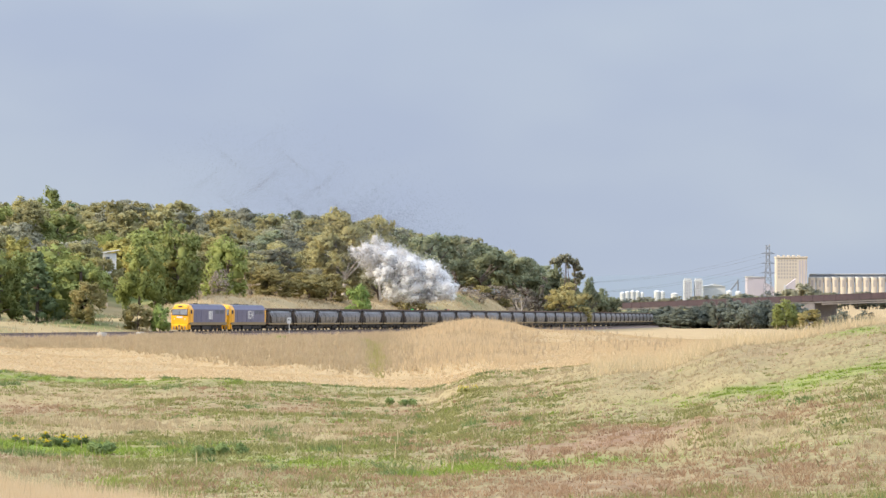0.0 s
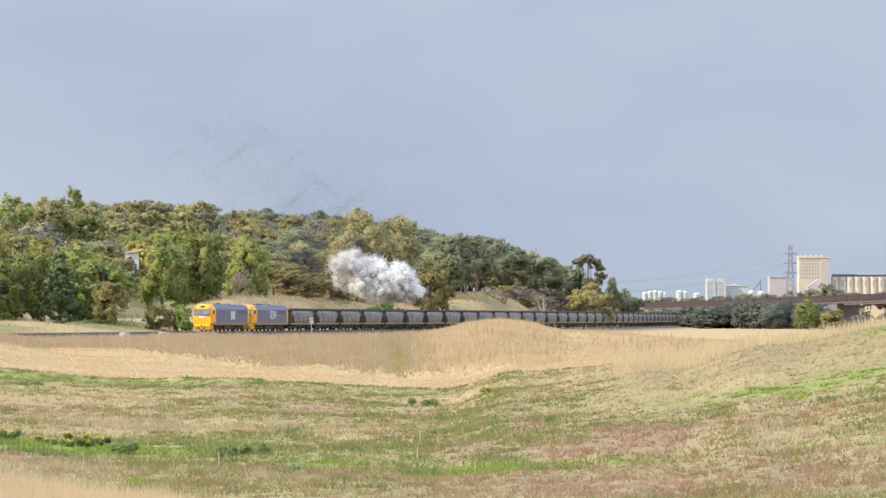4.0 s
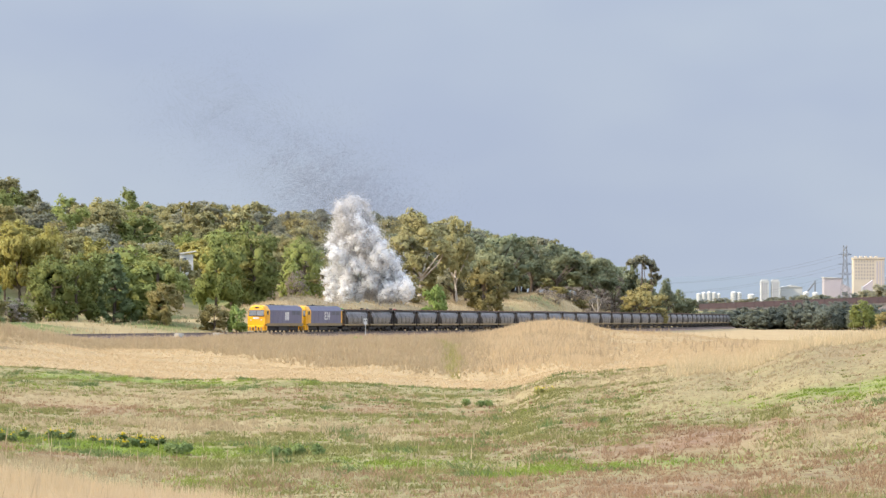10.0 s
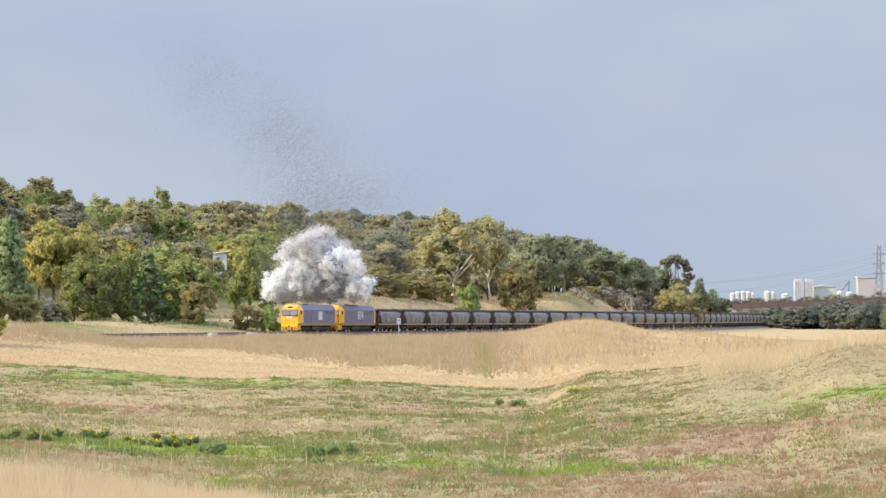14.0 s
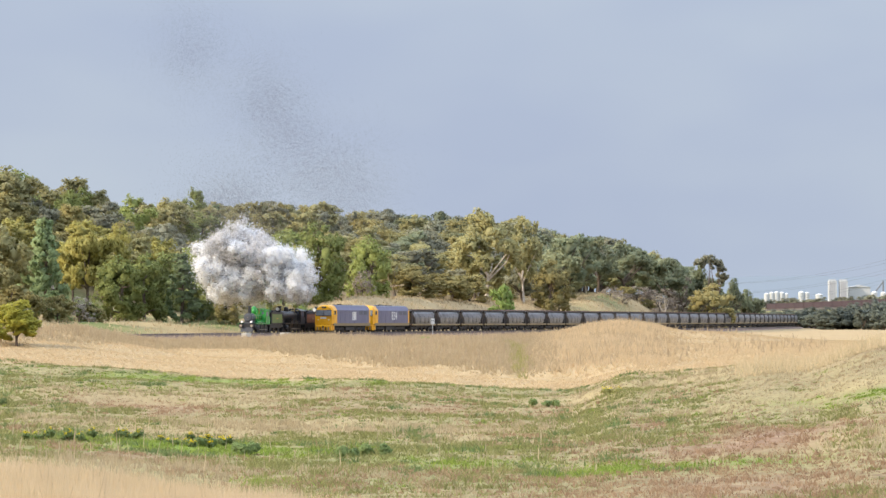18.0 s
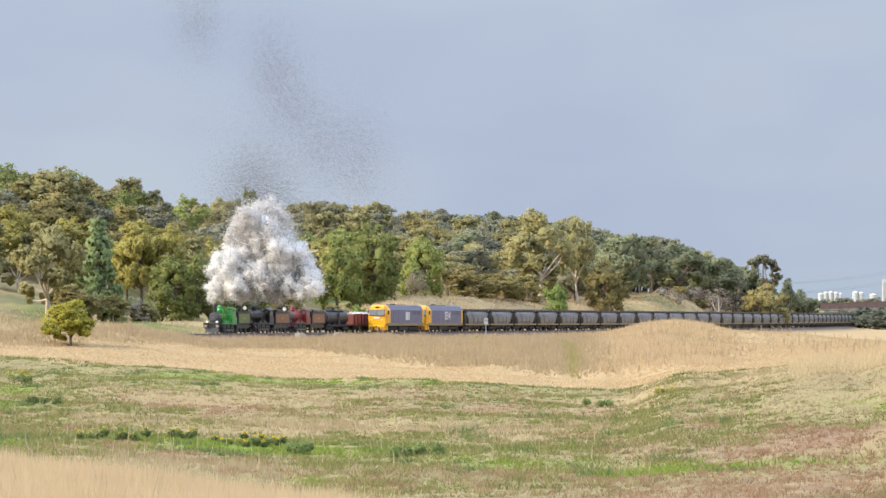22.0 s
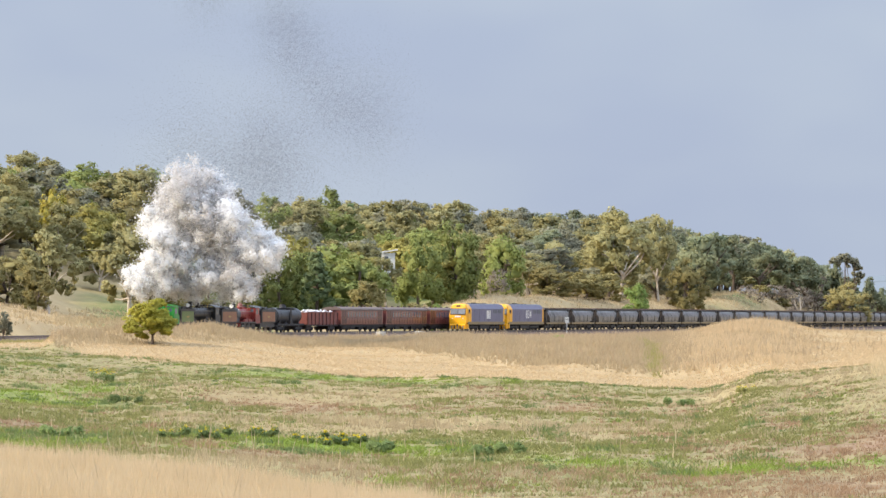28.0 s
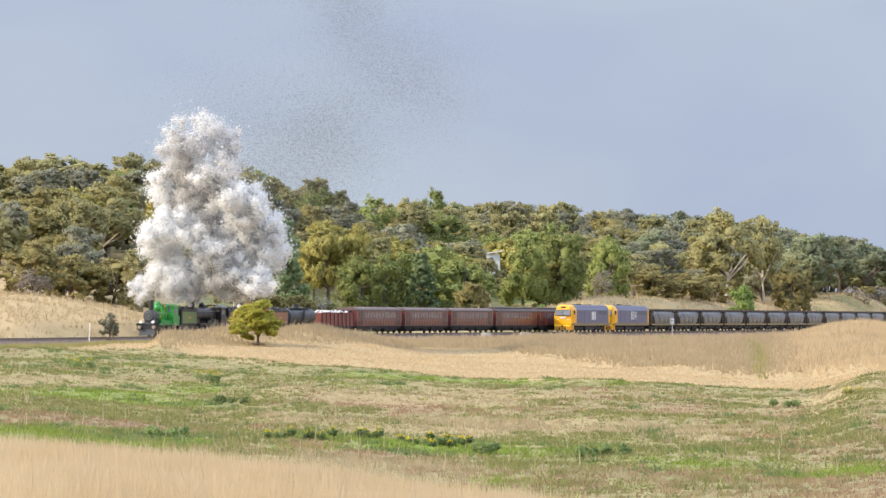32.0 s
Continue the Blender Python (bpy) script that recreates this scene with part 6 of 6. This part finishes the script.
for b, w_, e in ((432, 6.5, 4), (451, 6.5, 4)):
    t_ob = empty("white_tower", "pale concrete silo block in the town", "silo block")
    part("wall", boxed(-w_ * U, w_ * U, -8, 8, -40 * U, 0), M_PALE, t_ob)
    part("cap", boxed(-w_ * U * 0.8, w_ * U * 0.8, -6, 6, 0, 2), M_PALE, t_ob)
    for k in range(3):
        part("rib", boxed((-w_ + 3.2 * (k + 0.6)) * U, (-w_ + 3.2 * (k + 0.6) + 0.7) * U, -8.4, -7.9, -38 * U, -2 * U), M_PINKISH, t_ob)
    far_place(t_ob, b, FAR - 300, e)
hall = empty("white_hall", "long white industrial hall in the town", "hall")
part("wall", boxed(-18 * U, 18 * U, -10, 10, -30 * U, 0), M_PALE, hall)
part("roof", extruded([(-19 * U, 0), (0, 4 * U), (19 * U, 0)], -11, 11), M_PALE, hall)
far_place(hall, 478, FAR - 280, -7)
for b, e, w_ in ((317, -19, 4), (326, -17, 4), (335, -16, 4), (344, -17, 4), (352, -19, 3), (378, -16, 5), (388, -17, 4), (505, -16, 5), (521, -17, 5), (409, -20, 6)):
    tk = empty("storage_tank", "white storage tank on the edge of the town", "tank", "town storage tanks")
    part("barrel", rodded((0, 0, -22 * U), (0, 0, 0), w_ * U, seg=16), M_PALE, tk)
    part("cap", rodded((0, 0, 0), (0, 0, 1.6 * U), w_ * U, w_ * 0.3 * U, seg=16), M_WHITE, tk)
    far_place(tk, b, FAR - 350, e)
crane = empty("loading_crane", "dark slanting loading conveyor in the town", "crane")
part("jib", rodded((-8 * U, 0, -14 * U), (8 * U, 0, 6 * U), 0.9, seg=6), M_LATTICE, crane)
part("mast", rodded((8 * U, 0, -16 * U), (8 * U, 0, 8 * U), 1.0, seg=6), M_LATTICE, crane)
far_place(crane, 512, FAR - 330, -4)
for i in range(60):
    b = 300 + 520 * i / 59 + float(rnd.normal()) * 4
    x, y = spot(b, 3600 + 200 * float(rnd.random()))
    e = float(np.interp(b, [300, 400, 500, 600, 640, 700, 800], [-30, -27, -22, -18, -14, -19, -19])) + float(rnd.normal()) * 2
    h = max(6.0, EYE + y * math.tan(radians(e / 100)) - height_at(x, y))
    grow("grey" if i % 3 else "thicket", x, y, h, h * 1.25)
tall("grey", 628, 3500, 0, 40.0)

# rise beyond the bay, far behind all else; haze painted as glowing pale blue
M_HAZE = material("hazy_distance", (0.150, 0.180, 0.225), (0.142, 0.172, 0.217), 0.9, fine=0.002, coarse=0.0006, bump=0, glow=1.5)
verts, faces = [], []
for i in range(121):
    b = -200 + 1300 * i / 120
    x, y = spot(b, 4850)
    e = 12.0 - 4.0 * ease(b, 350, 900) + 1.2 * math.sin(b * 0.021) + 0.7 * math.sin(b * 0.067)
    z = EYE + 4850 * math.tan(radians(e / 100))
    verts += [(x, y, -90), (x, y, z), (x * 1.01, y * 1.01, -90)]
    if i:
        o = 3 * (i - 1)
        faces += [(o, o + 3, o + 4, o + 1), (o + 1, o + 4, o + 5, o + 2)]
tagged(sheet("backdrop", verts, faces, M_HAZE), "rise beyond the far shore, its haze painted in as glowing pale blue", "distant hills", kind="structure")

# ---- steam and smoke ----
def vapour(name, colour, share):
    """A fleck of mist: scatters light both ways and lets the rest pass; share: how much it stops."""
    m = bpy.data.materials.new(name)
    m.use_nodes = True
    n, l = m.node_tree.nodes, m.node_tree.links
    n.remove(n["Principled BSDF"])
    co, nz, ramp = n.new("ShaderNodeTexCoord"), n.new("ShaderNodeTexNoise"), n.new("ShaderNodeValToRGB")
    nz.inputs["Scale"].default_value, nz.inputs["Detail"].default_value = 0.9, 4.0
    ramp.color_ramp.elements[0].color, ramp.color_ramp.elements[1].color = (*[c * 0.95 for c in colour], 1), (*colour, 1)
    front, back, clear = n.new("ShaderNodeBsdfDiffuse"), n.new("ShaderNodeBsdfTranslucent"), n.new("ShaderNodeBsdfTransparent")
    both, veil = n.new("ShaderNodeMixShader"), n.new("ShaderNodeMixShader")
    both.inputs[0].default_value, veil.inputs[0].default_value = 0.5, share
    l.new(co.outputs["Object"], nz.inputs["Vector"])
    l.new(nz.outputs["Fac"], ramp.inputs["Fac"])
    for sh in (front, back):
        l.new(ramp.outputs["Color"], sh.inputs["Color"])
    l.new(front.outputs[0], both.inputs[1])
    l.new(back.outputs[0], both.inputs[2])
    l.new(clear.outputs[0], veil.inputs[1])
    l.new(both.outputs[0], veil.inputs[2])
    l.new(veil.outputs[0], n["Material Output"].inputs["Surface"])
    return m


M_STEAM = vapour("white_steam", (0.98, 0.98, 0.98), 0.52)
M_SMOKE = vapour("grey_brown_smoke", (0.80, 0.785, 0.77), 0.45)
M_FUME = vapour("thin_dark_fume", (0.17, 0.16, 0.155), 0.40)


def cloud(rng, centres, radii, per, size, hollow=0.0):
    """Flecks of vapour gathered round many small billows, facing outwards from each."""
    n = len(centres) * per
    c, rad = np.repeat(centres, per, 0), np.repeat(radii, per)
    v = rng.normal(size=(n, 3))
    v /= np.linalg.norm(v, axis=1)[:, None]
    k = hollow + (1 - hollow) * np.abs(rng.normal(size=n)) * 0.62
    p = c + v * (rad * k)[:, None]
    nrm = v * 0.8 + rng.normal(size=(n, 3)) * 0.5
    nrm /= np.linalg.norm(nrm, axis=1)[:, None]
    a = np.cross(nrm, rng.normal(size=(n, 3)))
    a /= np.linalg.norm(a, axis=1)[:, None]
    w = np.cross(nrm, a)
    sz = (size * (0.5 + rng.random(n)))[:, None]
    vv = np.stack([p - a * sz - w * sz * 0.6, p + a * sz - w * sz * 0.6, p + w * sz * 1.2], 1).reshape(-1, 3)
    out = p - np.mean(centres, 0)
    out /= np.linalg.norm(out, axis=1)[:, None] + 1e-6
    shade = 0.6 * nrm + 0.3 * v + 0.4 * out
    shade /= np.linalg.norm(shade, axis=1)[:, None]
    return vv.tolist(), np.arange(3 * n).reshape(-1, 3).tolist(), np.repeat(shade, 3, 0).tolist()


def vapour_sheet(name, made, mat, parent):
    return sheet(name, *made[:2], mat, parent, made[2])


PUFF_MESH = {}


def steam_puff(seed, r, mat):
    """One rigid puff: small billows heaped into an uneven cloud with frayed edges."""
    white = mat is M_STEAM
    e = empty("steam_puff", "billowing white steam rising from the engines" if white else "grey-brown smoke rising from the engines", "steam" if white else "smoke", "engine plume")
    key = (white, seed % 6)
    if key not in PUFF_MESH:
        rng = np.random.default_rng(seed)
        n = 30
        v = rng.normal(size=(n, 3))
        v /= np.linalg.norm(v, axis=1)[:, None]
        c = v * (rng.random(n) ** 0.5 * 0.8)[:, None] * np.array([1.15, 1.0, 1.0])
        rad = 0.18 + 0.22 * rng.random(n)
        billow = vapour_sheet("billow", cloud(rng, c, rad, 240 if white else 100, 0.046, 0.25), mat, e)
        edge = vapour_sheet("frayed_edge", cloud(rng, c * 1.15, rad * 1.7, 70 if white else 45, 0.034, 0.1), mat, e)
        PUFF_MESH[key] = [billow.data, edge.data]
    else:
        for me in PUFF_MESH[key]:
            new(me.name, me).parent = e
    for o in e.children:
        o["kind"] = "stuff"
        o.scale = (r, r, r)
    return e


# the plume, by bearing and elevation as seen from the tripod: seconds, foot from and to, middle from and to, crown, its height
PLUME = [
    (0, -79, 24, -126, 14, -130, 75), (2, -162, -28, -193, -65, -198, 82), (5, -153, -98, -236, -98, -225, 42), (7, -228, -131, -330, -139, -250, 66), (10, -348, -172, -337, -224, -302, 148),
    (12, -433, -237, -402, -231, -285, 103), (15, -562, -356, -542, -387, -500, 88), (18, -669, -463, -685, -494, -628, 97), (20, -682, -538, -661, -548, -584, 108), (22, -767, -568, -742, -578, -676, 141),
    (24, -856, -708, -862, -667, -765, 74), (27.5, -1025, -779, -995, -769, -918, 184), (30, -1131, -926, -1090, -885, -1034, 247), (32, -1225, -969, -1184, -969, -1118, 292),
]


def plume_spot(t, a, h):
    """The bearing and elevation of the point a across and h up the plume at t seconds."""
    ts = [r[0] for r in PLUME]
    l0, r0, l1, r1, mid, top = (float(np.interp(t, ts, [r[k] for r in PLUME])) for k in range(1, 7))
    half = 0.24 * (r1 - l1)
    lo = float(np.interp(h, [0, 0.5, 1], [l0, l1, mid - half])) + 16
    hi = float(np.interp(h, [0, 0.5, 1], [r0, r1, mid + half])) - 16
    return lo + (hi - lo) * a, -36 + (top - 16 + 36) * h


PUFFS = []
golden = 0.618
for k in range(46):
    h = ((k + 0.3) / 46) ** 1.35
    a = (k * golden) % 1.0
    grey = k % 11 == 3 or (h > 0.55 and k % 2) or h > 0.85
    r = 1.7 + 0.8 * ((k * 0.37) % 1.0) + 0.9 * min(1.0, h * 2)
    PUFFS.append((steam_puff(100 + k, r, M_SMOKE if grey else M_STEAM), a, h, k, r))
FUMES, HAZE = [], []
for k in range(3):
    rng = np.random.default_rng(300 + k)
    c = rng.normal(size=(40000, 3)) * np.array([8.5, 3.0, 5.2])
    c = c + np.stack([1.6 * np.sin(c[:, 2] * 0.7 + k), 0 * c[:, 0], 1.4 * np.sin(c[:, 0] * 0.5 + 2 * k)], 1)
    HAZE.append(cloud(rng, c, np.full(40000, 0.4), 1, 0.038))
for k, birth in enumerate((-9.0, -3.0, 2.0, 7.0, 12.0, 17.0, 21.0, 25.0, 29.0)):
    fume = tagged(new("smoke_haze"), "thin dark smoke drifting off over the wood", "smoke", "engine plume")
    if k < 3:
        HAZE[k] = vapour_sheet("haze", HAZE[k], M_FUME, fume)
        tagged(HAZE[k], kind="stuff")
    else:
        tagged(new("haze", HAZE[k % 3].data), kind="stuff").parent = fume
    FUMES.append((fume, birth, k))


def air_pose(t, b, e, k, spin, r):
    d = track(front_of_train(t) + 14, MAIN)[1] + 2.5 * math.sin(k * 2.1)
    x, y = spot(b, d)
    e = max(e, -34 + 85 * math.degrees(r / d))
    return pose(x, y, EYE + d * math.tan(radians(e / 100)), spin * 0.6, spin * 0.4, spin)


def motions():
    for thing, back in CONSIST:
        walk(thing, [(t, rail_pose(front_of_train(t) + back, MAIN)) for t in range(0, 33)])
    for ob, x, r in TURNING:
        n = 10 if r > 0.6 else 15
        walk(ob, [(k / n, pose(x, 0, r, 0, math.degrees((145.0 - front_of_train(k / n)) / r) % 360.0, 0)) for k in range(0, 32 * n + 1)])
    for puff, a, h, k, r in PUFFS:
        rows = []
        for t in range(0, 33):
            sway = 0.10 * math.sin(t * 0.55 + k * 1.7)
            b, e = plume_spot(t, min(1.0, max(0.0, a + sway)), min(1.0, max(0.0, h + 0.05 * math.sin(t * 0.7 + k))))
            rows.append((t, air_pose(t, b, e, k, (9 + k % 5 * 3) * t * (1 if k % 2 else -1), r)))
        walk(puff, rows)
    for fume, birth, k in FUMES:
        rows = []
        for t in range(0, 33):
            b, e = plume_spot(max(0.0, min(t, birth)), 0.5, 1.0)
            if t > birth:
                b, e = b - 21 * (t - birth), e + 13 * (t - birth)
            d = track(front_of_train(max(0.0, min(t, birth))) + 14, MAIN)[1] + 6
            x, y = spot(b, d)
            rows.append((t, pose(x, y, EYE + d * math.tan(radians(e / 100)), 0, 0, 4 * t)))
        walk(fume, rows)


motions()
